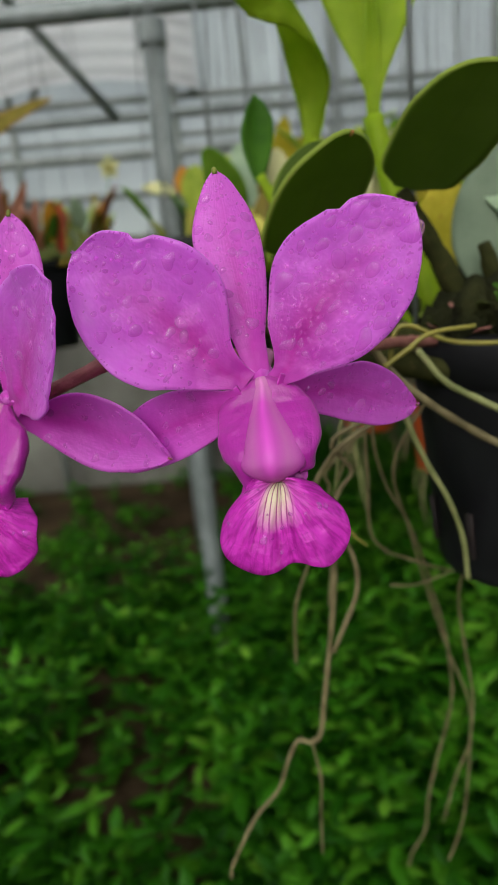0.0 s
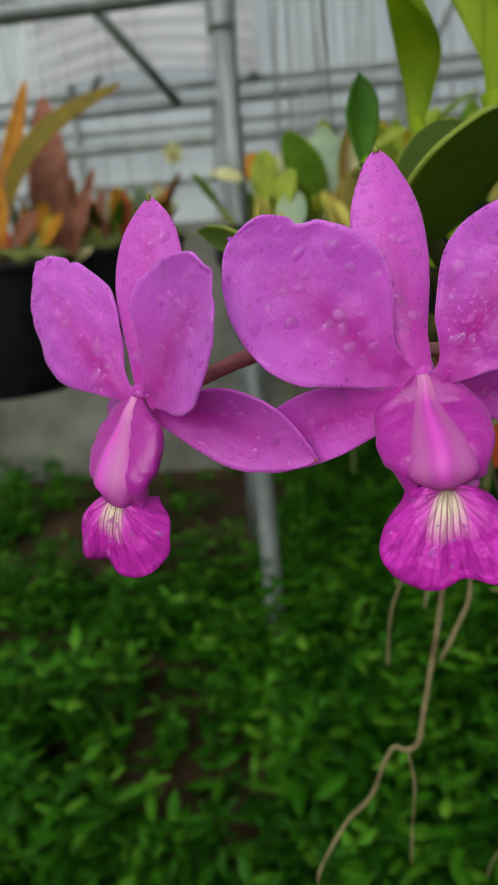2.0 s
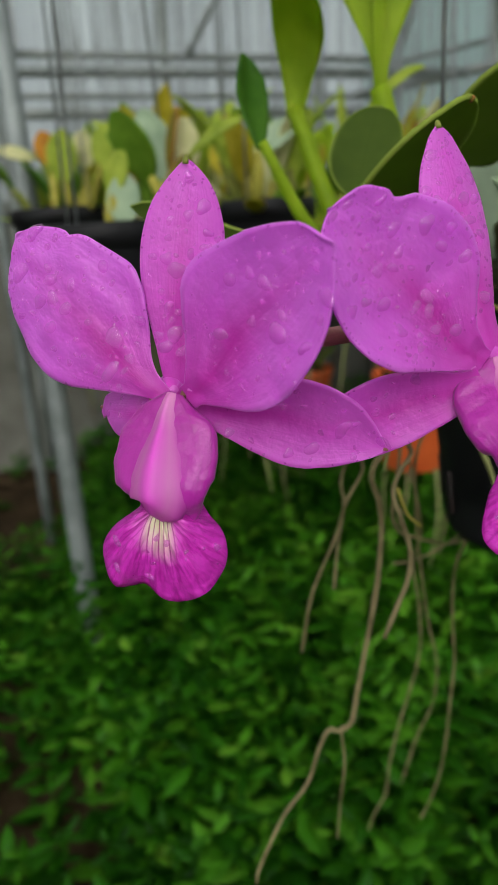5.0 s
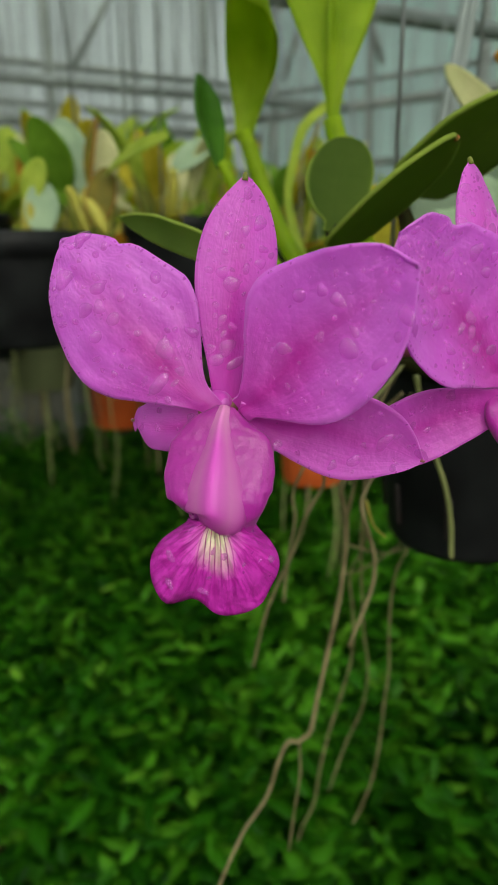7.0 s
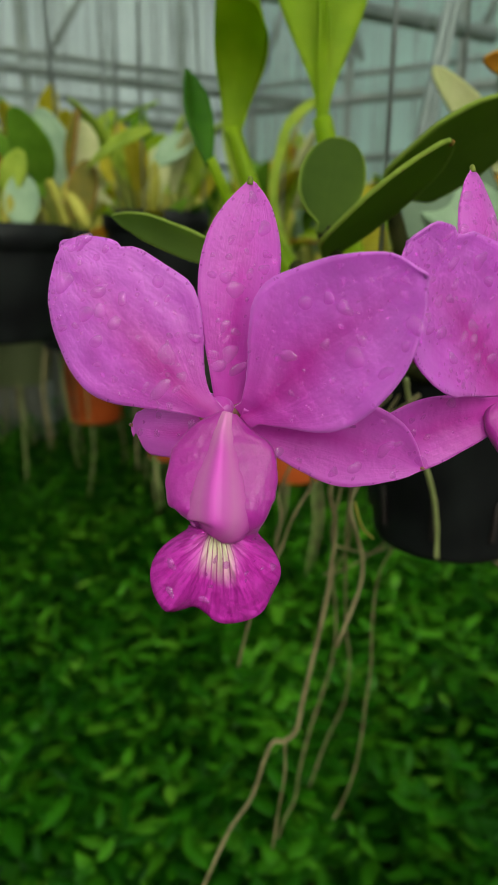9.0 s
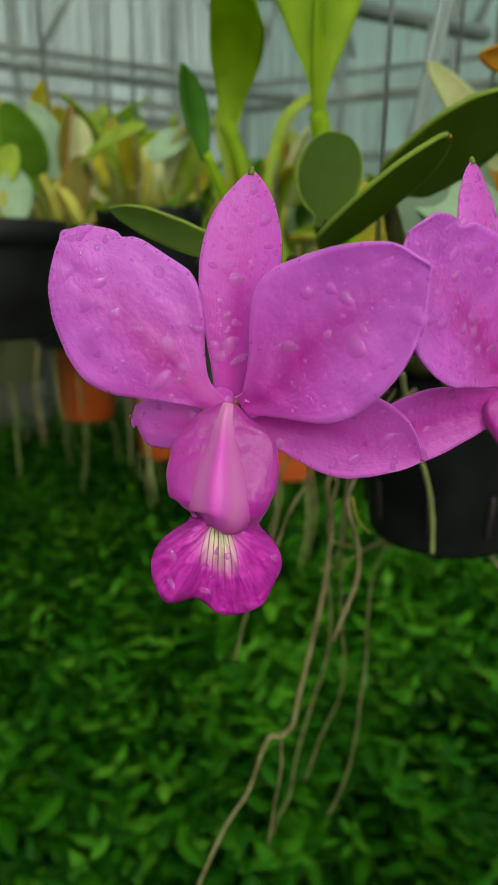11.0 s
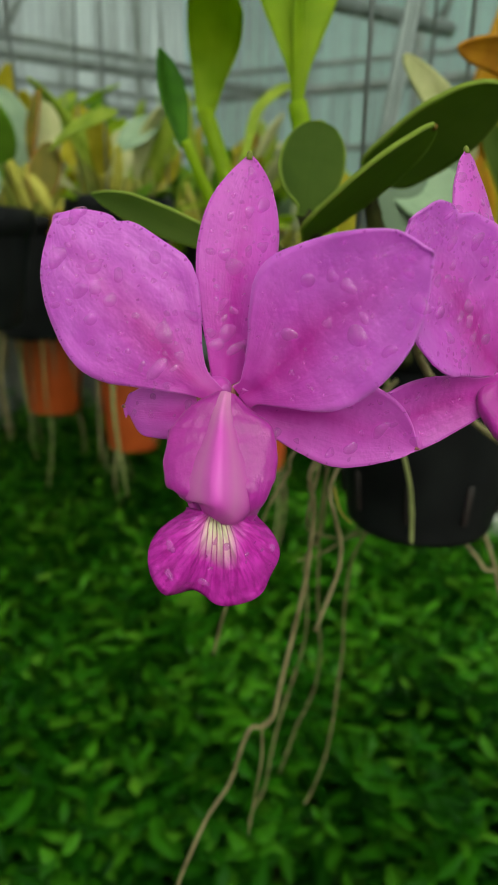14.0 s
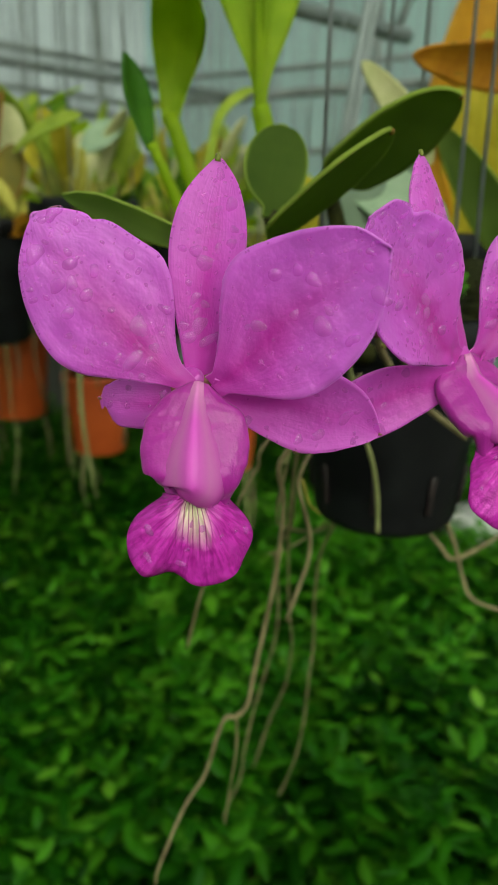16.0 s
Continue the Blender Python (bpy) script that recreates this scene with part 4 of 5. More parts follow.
A_LIP = dict(base=(0.0028, 0.1455, 0.8745), axis=(0.0684, -0.4845, -0.8721), normal=(-0.1886, -0.8647, 0.4656), sweep=(-82, 101),
    reach=(7.3, 9.0, 10.7, 14.7, 17.7, 19.9, 21.0, 21.7, 22.1, 21.0, 19.2, 18.8, 20.4, 21.5, 21.8, 21.8, 21.6, 21.0, 19.8, 17.3, 14.5, 12.1, 10.0, 9.2, 8.4))
B_LIP = dict(base=(-0.0754, 0.172, 0.8684), axis=(-0.2955, -0.1799, -0.9382), normal=(-0.3511, -0.8929, 0.2818), sweep=(-100, 80),
    reach=(8.4, 9.4, 10.8, 13.9, 16.6, 18.4, 19.6, 20.6, 21.7, 22.1, 22.3, 22.1, 21.1, 19.3, 18.8, 20.3, 21.8, 21.2, 20.1, 18.5, 16.5, 13.5, 9.1, 6.7, 6.2))
LEAF_BENT = dict(base=(0.0225, 0.2775, 0.9245), axis=(0.2157, -0.7831, 0.5833), normal=(0.3031, -0.5142, -0.8024), length=0.0627,
    left=(-4.0, -5.0, -8.0, -12.9, -19.4, -21.9, -22.5, -22.5, -21.9, -20.3, -17.6, -13.2, -8.7, -5.0, 0.6),
    right=(4.0, 4.5, 5.8, 7.9, 10.4, 12.3, 14.0, 15.3, 15.3, 14.7, 12.8, 9.3, 6.1, 2.0, 0.6))
LEAF_BROAD = dict(base=(0.068, 0.298, 0.95), axis=(0.271, -0.81, 0.52), normal=(-0.1978, -0.5756, -0.7934), length=0.0642,
    left=(-4.0, -5.1, -8.2, -12.9, -14.8, -15.5, -16.0, -16.3, -16.0, -14.0, -11.8, -8.2, -3.8, 2.4, 7.2),
    right=(4.0, 5.5, 9.9, 17.1, 19.0, 20.5, 21.7, 21.8, 21.6, 20.0, 17.7, 14.7, 12.2, 8.4, 7.2))
ROUND = [max(3.4, 13.2 * math.sqrt(max(0.0, 1 - ((u - 0.56) / 0.45) ** 2))) if u < 0.99 else 0.3 for u in STATIONS]
LEAF_ROUND = dict(base=(0.0175, 0.2735, 0.9333), axis=(0.3095, 0.4, 0.8627), normal=(-0.2495, -0.8413, 0.4796), length=0.0431,
    left=[4.0 * u * u - w for u, w in zip(STATIONS, ROUND)], right=[4.0 * u * u + w for u, w in zip(STATIONS, ROUND)])
LEAF_LOW = dict(base=(-0.0317, 0.2531, 0.9245), axis=(-0.7242, 0.6138, 0.3142), normal=(-0.50, -0.80, -0.10), length=0.0449,
    left=(-4.0, -4.1, -4.3, -4.7, -5.1, -5.5, -5.5, -5.3, -4.9, -4.4, -3.4, -2.6, -1.6, -0.8, -0.6),
    right=(2.6, 2.6, 2.6, 2.6, 2.8, 3.2, 3.7, 3.8, 3.9, 3.8, 2.9, 1.9, 0.5, -0.3, -0.6))
LEAF_YELLOW = dict(base=(0.0976, 0.3424, 0.9085), axis=(0.0955, 0.5184, 0.8498), normal=(0.7086, -0.635, 0.3077), length=0.0637,
    left=(-12.5, -12.5, -13.0, -14.0, -15.2, -16.1, -16.5, -16.6, -14.7, -13.0, -9.0, -5.4, -2.7, -1.0, -0.4),
    right=(4.0, 4.2, 4.8, 5.8, 7.0, 8.3, 9.8, 10.8, 11.5, 12.2, 11.2, 10.3, 6.2, 1.2, -0.4))
LEAF_YOUNG = dict(base=(0.01, 0.3635, 0.9662), axis=(0.0218, 0.517, 0.8557), normal=(0.2584, -0.8297, 0.4947), length=0.0558,
    left=(-2.0, -2.1, -2.9, -4.1, -5.5, -7.2, -8.0, -8.4, -7.2, -5.8, -4.4, -2.6, -1.2, -0.3, 0.0),
    right=(1.3, 1.3, 1.5, 2.5, 3.8, 5.1, 6.4, 7.5, 7.8, 8.1, 6.3, 4.8, 2.3, 0.6, 0.0))


# ---- the flowers ----
class Fan:
    """The front lobe of a lip: it spreads from the throat through a sweep of angles, with a reach (mm) at each."""

    def __init__(self, base, axis, normal, sweep, reach, droop=0.0):
        self.b, self.a, self.n = Vector(base), Vector(axis).normalized(), Vector(normal)
        self.n = (self.n - self.a * self.n.dot(self.a)).normalized()
        self.s, self.sweep, self.droop = self.a.cross(self.n), sweep, droop
        self.reach = spline([r / 1000 for r in reach], 61)

    def at(self, k, f):
        g = radians(self.sweep[0] + (self.sweep[1] - self.sweep[0]) * f)
        r = float(np.interp(f * 60, range(61), self.reach)) * k
        e = 2 * f - 1
        h = 0.0035 * math.sin(math.pi * min(k * 1.05, 1)) - self.droop * (k ** 2) * (0.4 + 0.6 * e * e) + 0.0007 * k * math.sin(f * 40) + 0.0012 * k * k * noise.noise(Vector((f * 9, k * 4, 1)))
        h -= 0.0016 * math.exp(-(e / 0.07) ** 2) * math.sin(math.pi * k)
        return self.b + self.a * (r * math.cos(g)) + self.s * (r * math.sin(g)) + self.n * h

    normal = Blade.normal

    def mesh(self):
        ks, fs = np.linspace(0.02, 1, 18), np.linspace(0, 1, 61)
        return grid_bmesh([[self.at(k, f) for f in fs] for k in ks], [[(k, f) for f in fs] for k in ks], 0.0007, [[self.normal(k, f) for f in fs] for k in ks])


def column_bmesh(centres, half, facing):
    """The hooded column: round in section, with a keel down its front."""
    bm = bmesh.new()
    uvl = bm.loops.layers.uv.new("UVMap")
    n, sides = 26, 28
    c, w = [Vector(p) for p in spline(centres, n)], np.maximum(spline([x / 1000 for x in half], n), 0.0002)
    f0 = Vector(facing).normalized()
    rings = []
    for i in range(n):
        d = (c[min(i + 1, n - 1)] - c[max(i - 1, 0)]).normalized()
        out = (f0 - d * f0.dot(d)).normalized()
        side = d.cross(out)
        ring = []
        for j in range(sides):
            g = 2 * math.pi * (j / sides - 0.5)               # 0 in front
            k = 1 + 0.16 * math.exp(-(g / 0.26) ** 2) - 0.10 * math.exp(-((abs(g) - 0.7) / 0.35) ** 2)
            ring.append(bm.verts.new(c[i] + out * (w[i] * 0.72 * k * math.cos(g)) + side * (w[i] * k * math.sin(g))))
        rings.append(ring)
    for i in range(n - 1):
        for j in range(sides):
            q = bm.faces.new((rings[i][j], rings[i + 1][j], rings[i + 1][(j + 1) % sides], rings[i][(j + 1) % sides]))
            for lp, (a, b) in zip(q.loops, ((i, j), (i + 1, j), (i + 1, j + 1), (i, j + 1))):
                lp[uvl].uv = (a / (n - 1), b / sides)
    bm.faces.new(rings[0])
    bm.faces.new(rings[-1][::-1])
    bmesh.ops.recalc_face_normals(bm, faces=bm.faces)
    return bm


def side_lobe_bmesh(centres, facing, end, onward, e):
    """One half of the lip's tube: it wraps the column from behind, lays its free edge on it, and runs down into the front lobe."""
    f0 = Vector(facing).normalized()
    line = [Vector(p) for p in centres[:6]] + [Vector(end).lerp(Vector(centres[6]), 0.35) - f0 * 0.0012, Vector(end) - f0 * 0.0008, Vector(end) + Vector(onward) * 0.003 - f0 * 0.0008]
    n, nv = 42, 22
    c = [Vector(p) for p in spline(line, n)]
    wide = spline([x / 1000 for x in (2.2, 8.2, 11.7, 12.4, 11.9, 10.2, 8.5, 6.9, 4.6)], n)
    deep = spline([x / 1000 for x in (1.6, 4.0, 5.6, 6.2, 6.0, 5.2, 4.0, 2.6, 1.6)], n)
    edge = spline([x / 1000 for x in (0.3, 1.5, 2.6, 4.0, 5.3, 6.0, 5.2, 3.0, 0.8)], n)           # how far the free edge stays from the middle
    front = spline([x / 1000 for x in (1.3, 1.9, 2.3, 3.0, 3.4, 3.3, 1.8, 0.6, 0.2)], n)
    pts, nrm, uv = [], [], []
    for i in range(n):
        d = (c[min(i + 1, n - 1)] - c[max(i - 1, 0)]).normalized()
        out = (f0 - d * f0.dot(d)).normalized()
        side = d.cross(out) * e
        row = []
        for j in range(nv):
            q = j / (nv - 1)
            w = wide[i] * (1 + 0.05 * noise.noise(Vector((i * 0.25, q * 3, e * 5))))
            if q < 0.45:
                g = q / 0.45 * math.pi / 2
                x, y = w * math.sin(g), -deep[i] * math.cos(g)
            else:
                g = (q - 0.45) / 0.55 * math.pi / 2
                x, y = edge[i] + (w - edge[i]) * math.cos(g), front[i] * math.sin(g)
            row.append(c[i] + side * x + out * (y - 0.0012 + 0.0004 * noise.noise(Vector((i * 0.4, q * 6, e)))))
        pts.append(row)
        nrm.append([side] * nv)
        uv.append([(0.25 + 0.6 * i / (n - 1), 0.5 + 0.49 * j / (nv - 1)) for j in range(nv)])
    return grid_bmesh(pts, uv, 0.0, nrm)


def flower(label, place, blades, lip, column, stalk, seed):
    """An orchid flower: three sepals, two broad petals, a lip with two side lobes, and the column."""
    t = thing("orchid_flower", label, "flower", group="orchid flowers on one stem")
    for k, (name, shape, opts, wet) in enumerate(blades):
        b = Blade(**shape, **opts, seed=seed * 10 + k * 3.7)
        ob = part(name, b.mesh(40, 24, 0.0006), PETAL if name == "petal" else SEPAL, t)
        if wet:
            drops(b, ob, wet, seed * 100 + k, 0.0020 if name == "petal" else 0.0017)
        if name != "petal":
            tip = b.at(1, 0.5)
            z = 0.8 if name == "dorsal_sepal" else 0.5
            part("tip", tube([tip - b.a * 0.0016 * z, tip, tip + b.a * 0.0006 * z], (0.0009 * z, 0.0008 * z, 0.0003), 6, 8), BULB if name == "dorsal_sepal" else STEM, ob, "greenish brown pointed sepal tip")
    f = Fan(**lip)
    ob = part("lip", f.mesh(), LIP, t, "veined magenta front lobe with a cream throat")
    drops(f, ob, 26, seed * 100 + 50, 0.0010)
    for e in (-1, 1):
        part("side_lobe", side_lobe_bmesh(column[0], column[2], lip["base"], lip["axis"], e), LOBE, ob)
    part("column", column_bmesh(*column), COLUMN, t, "smooth pale pink hooded column")
    c0, away = Vector(stalk[0]), (Vector(stalk[1]) - Vector(stalk[0])).normalized()
    part("flower_base", tube([c0 - away * 0.0034, c0 - away * 0.0018, c0 + away * 0.001, c0 + away * 0.003, c0 + away * 0.006], (0.0010, 0.0024, 0.0036, 0.0034, 0.0024), 18, 18, 0.15), SEPAL, t, "magenta base where sepals and petals meet")
    part("flower_stalk", tube(stalk, (0.0028, 0.0024, 0.0019), 24, 12, 0.1), STALK, t, "pale pink stalk behind the flower")
    return t


flower("wet magenta-pink orchid flower with broad notched petals", None,
       [("lateral_sepal", A_LATERAL_L, dict(cup=0.10, ripple=0.0006), 30), ("lateral_sepal", A_LATERAL_R, dict(cup=0.10, ripple=0.0006), 45),
        ("dorsal_sepal", A_DORSAL, dict(cup=-0.10, ripple=0.0005), 120), ("petal", A_PETAL_L, dict(cup=0.09, ripple=0.0017, notch=(1, 0.80, 2.6)), 190), ("petal", A_PETAL_R, dict(cup=0.03, ripple=0.0018, notch=(0, 0.795, 2.2)), 280)],
       dict(A_LIP, droop=0.004),
       ([(0.0006, 0.1600, 0.8962), (0.0010, 0.1590, 0.8930), (0.001, 0.1573, 0.8895), (0.0012, 0.1535, 0.8861), (0.0016, 0.1500, 0.8829), (0.0019, 0.1468, 0.8799), (0.0018, 0.1450, 0.8772), (0.0019, 0.1446, 0.8747)], (1.1, 2.2, 3.2, 4.9, 6.4, 7.3, 7.0, 2.6), (-0.15, -0.85, 0.5)),
       [(0.0008, 0.1630, 0.8955), (0.001, 0.170, 0.897), (0.003, 0.181, 0.899)], 1)
flower("wet magenta-pink orchid flower turned aside", None,
       [("lateral_sepal", B_LATERAL_L, dict(cup=-0.15, ripple=0.0006), 12), ("lateral_sepal", B_LATERAL_R, dict(cup=0.12, ripple=0.0006), 40),
        ("dorsal_sepal", B_DORSAL, dict(cup=-0.10, ripple=0.0005), 90), ("petal", B_PETAL_L, dict(cup=-0.04, ripple=0.0017, notch=(1, 0.82, 1.4)), 140), ("petal", B_PETAL_R, dict(cup=0.07, ripple=0.0015), 80)],
       dict(B_LIP, droop=0.006),
       ([(-0.0698, 0.1782, 0.8925), (-0.0714, 0.1768, 0.8885), (-0.0724, 0.1753, 0.8846), (-0.0736, 0.1736, 0.8801), (-0.0748, 0.1719, 0.8756), (-0.0754, 0.1708, 0.8723), (-0.0760, 0.1700, 0.8695), (-0.0775, 0.1698, 0.8675)], (1.1, 2.3, 3.5, 5.5, 6.9, 7.3, 6.4, 2.6), (-0.55, -0.8, 0.3)),
       [(-0.0690, 0.1830, 0.8925), (-0.069, 0.1855, 0.8922), (-0.070, 0.187, 0.8915)], 2)


# ---- the plant that carries them ----
plant = thing("potted_orchid", "orchid with leathery leaves and trailing roots in a hanging black pot", "orchid", (0.12, 0.30, 0.88))
plant_inverse = Matrix.Translation((-0.12, -0.30, -0.88))


def grow(name, bm, material, label=""):
    bm.transform(plant_inverse)
    return part(name, bm, material, plant, label)


grow("flower_stem", tube([(-0.074, 0.184, 0.890), (-0.060, 0.180, 0.893), (-0.046, 0.177, 0.8985), (-0.036, 0.176, 0.9015), (-0.018, 0.182, 0.9010), (0.003, 0.182, 0.8985), (0.03, 0.215, 0.895), (0.06, 0.262, 0.890), (0.085, 0.29, 0.885)], (0.0018, 0.0021, 0.0019, 0.0024), 70, 12, 0.22), STEM, "reddish brown woody stem")
for name, shape, mat, opts, label in (
        ("leaf", LEAF_BENT, LEAF_DARK, dict(cup=0.05), "dark leathery leaf with a pale rim"),
        ("leaf", LEAF_BROAD, LEAF_DARK, dict(cup=0.05), "broad dark leathery leaf with a pale rim"),
        ("leaf", LEAF_ROUND, LEAF_DARK, dict(cup=0.05), "round dark leathery leaf"),
        ("leaf", LEAF_LOW, LEAF_DARK, dict(cup=0.08), "low dark leaf"),
        ("leaf", dict(LEAF_YELLOW, normal=(-0.6, -0.7, 0.45)), LEAF_GOLD, dict(cup=0.05), "yellow old leaf"),
        ("leaf", LEAF_YOUNG, LEAF_DEEP, dict(cup=0.2), "small upright green leaf")):
    grow(name, Blade(**shape, **opts).mesh(26, 14, 0.0016), mat, label)
for shape in (LEAF_BENT, LEAF_BROAD):
    b = Blade(**shape, cup=0.05)
    tip = b.at(0.99, 0.5)
    grow("tip_scar", tube([tip - b.a * 0.0016, tip - b.a * 0.0004, tip + b.a * 0.0004], (0.0005, 0.0011, 0.0006), 6, 8, 0.3), LEAF_BRONZE, "dry brown leaf tip")
for points, radii in (
        ([(0.100, 0.29, 0.87), (0.055, 0.295, 0.895), (0.014, 0.290, 0.921)], (0.005, 0.0062, 0.003)),
        ([(0.110, 0.31, 0.87), (0.090, 0.307, 0.91), (0.067, 0.298, 0.949)], (0.005, 0.0055, 0.003)),
        ([(0.095, 0.31, 0.87), (0.05, 0.295, 0.90), (0.0175, 0.274, 0.934)], (0.005, 0.006, 0.003)),
        ([(0.090, 0.28, 0.87), (0.02, 0.265, 0.895), (-0.0317, 0.253, 0.9245)], (0.005, 0.006, 0.003)),
        ([(0.125, 0.32, 0.87), (0.115, 0.316, 0.90), (0.106, 0.312, 0.925)], (0.004, 0.005, 0.003))):
    grow("pseudobulb", tube(points, radii, 20, 12, 0.25), BULB_OLD)


grow("leaf", simple_blade((0.118, 0.315, 0.900), (0.143, 0.338, 0.985), (-0.35, -1, 0.1), 0.060, 0.03, 0.05).mesh(26, 14, 0.0016), LEAF_SILVER, "broad grey-green leaf")


def leaf_strap(points, widths, material, label, facing):
    """A long young leaf that bends along a line of points."""
    n, nv = 30, 9
    p = [Vector(q) for q in spline(points, n)]
    w = spline([x / 2000 for x in widths], n)
    pts, nrm, uv = [], [], []
    for i in range(n):
        d = (p[min(i + 1, n - 1)] - p[max(i - 1, 0)]).normalized()
        f = Vector(facing)
        f = (f - d * f.dot(d)).normalized()
        s = d.cross(f)
        pts.append([p[i] + s * (w[i] * e) - f * (0.35 * w[i] * (1 - e * e)) for e in np.linspace(-1, 1, nv)])
        nrm.append([f] * nv)
        uv.append([(i / n, j / (nv - 1)) for j in range(nv)])
    return grow("leaf", grid_bmesh(pts, uv, 0.0012, nrm), material, label)


leaf_strap([(0.0401, 0.4021, 0.985), (0.042, 0.401, 1.004), (0.0403, 0.393, 1.0218), (0.0327, 0.376, 1.036), (0.0228, 0.357, 1.0453), (0.002, 0.330, 1.053)], (8, 17, 29, 33, 29, 16), LEAF_FRESH, "long arching yellow-green young leaf", (-0.62, -0.75, 0.25))
leaf_strap([(0.098, 0.33, 0.880), (0.092, 0.38, 0.895), (0.100, 0.44, 0.925), (0.1154, 0.490, 0.9623), (0.1319, 0.510, 0.9955), (0.1519, 0.530, 1.0209), (0.1825, 0.547, 1.0403), (0.200, 0.552, 1.046)], (4, 4, 5, 6, 7, 8, 8, 3), LEAF_LIME, "narrow yellow-green leaf arching over", (-0.5, -0.8, 0.3))
leaf_strap([(0.0665, 0.354, 0.985), (0.067, 0.356, 1.005), (0.060, 0.360, 1.04), (0.046, 0.365, 1.09)], (5, 9, 24, 34), LEAF_FRESH, "unfolding light green leaf", (-0.6, -1, 0.1))
leaf_strap([(0.0665, 0.353, 0.985), (0.068, 0.353, 1.005), (0.076, 0.354, 1.04), (0.088, 0.358, 1.09)], (5, 9, 24, 36), LEAF_FRESH, "unfolding light green leaf", (-0.1, -1, 0.15))
for points, radii in (([(0.10, 0.33, 0.87), (0.08, 0.345, 0.93), (0.0665, 0.354, 0.99)], (0.006, 0.0062, 0.0048)), ([(0.09, 0.35, 0.87), (0.058, 0.385, 0.93), (0.0401, 0.402, 0.99)], (0.006, 0.005, 0.0042)), ([(0.07, 0.35, 0.87), (0.03, 0.36, 0.93), (0.010, 0.3635, 0.969)], (0.004, 0.0035, 0.0024))):
    grow("shoot", tube(points, radii, 18, 10, 0.05), LEAF_FRESH, "green young shoot")

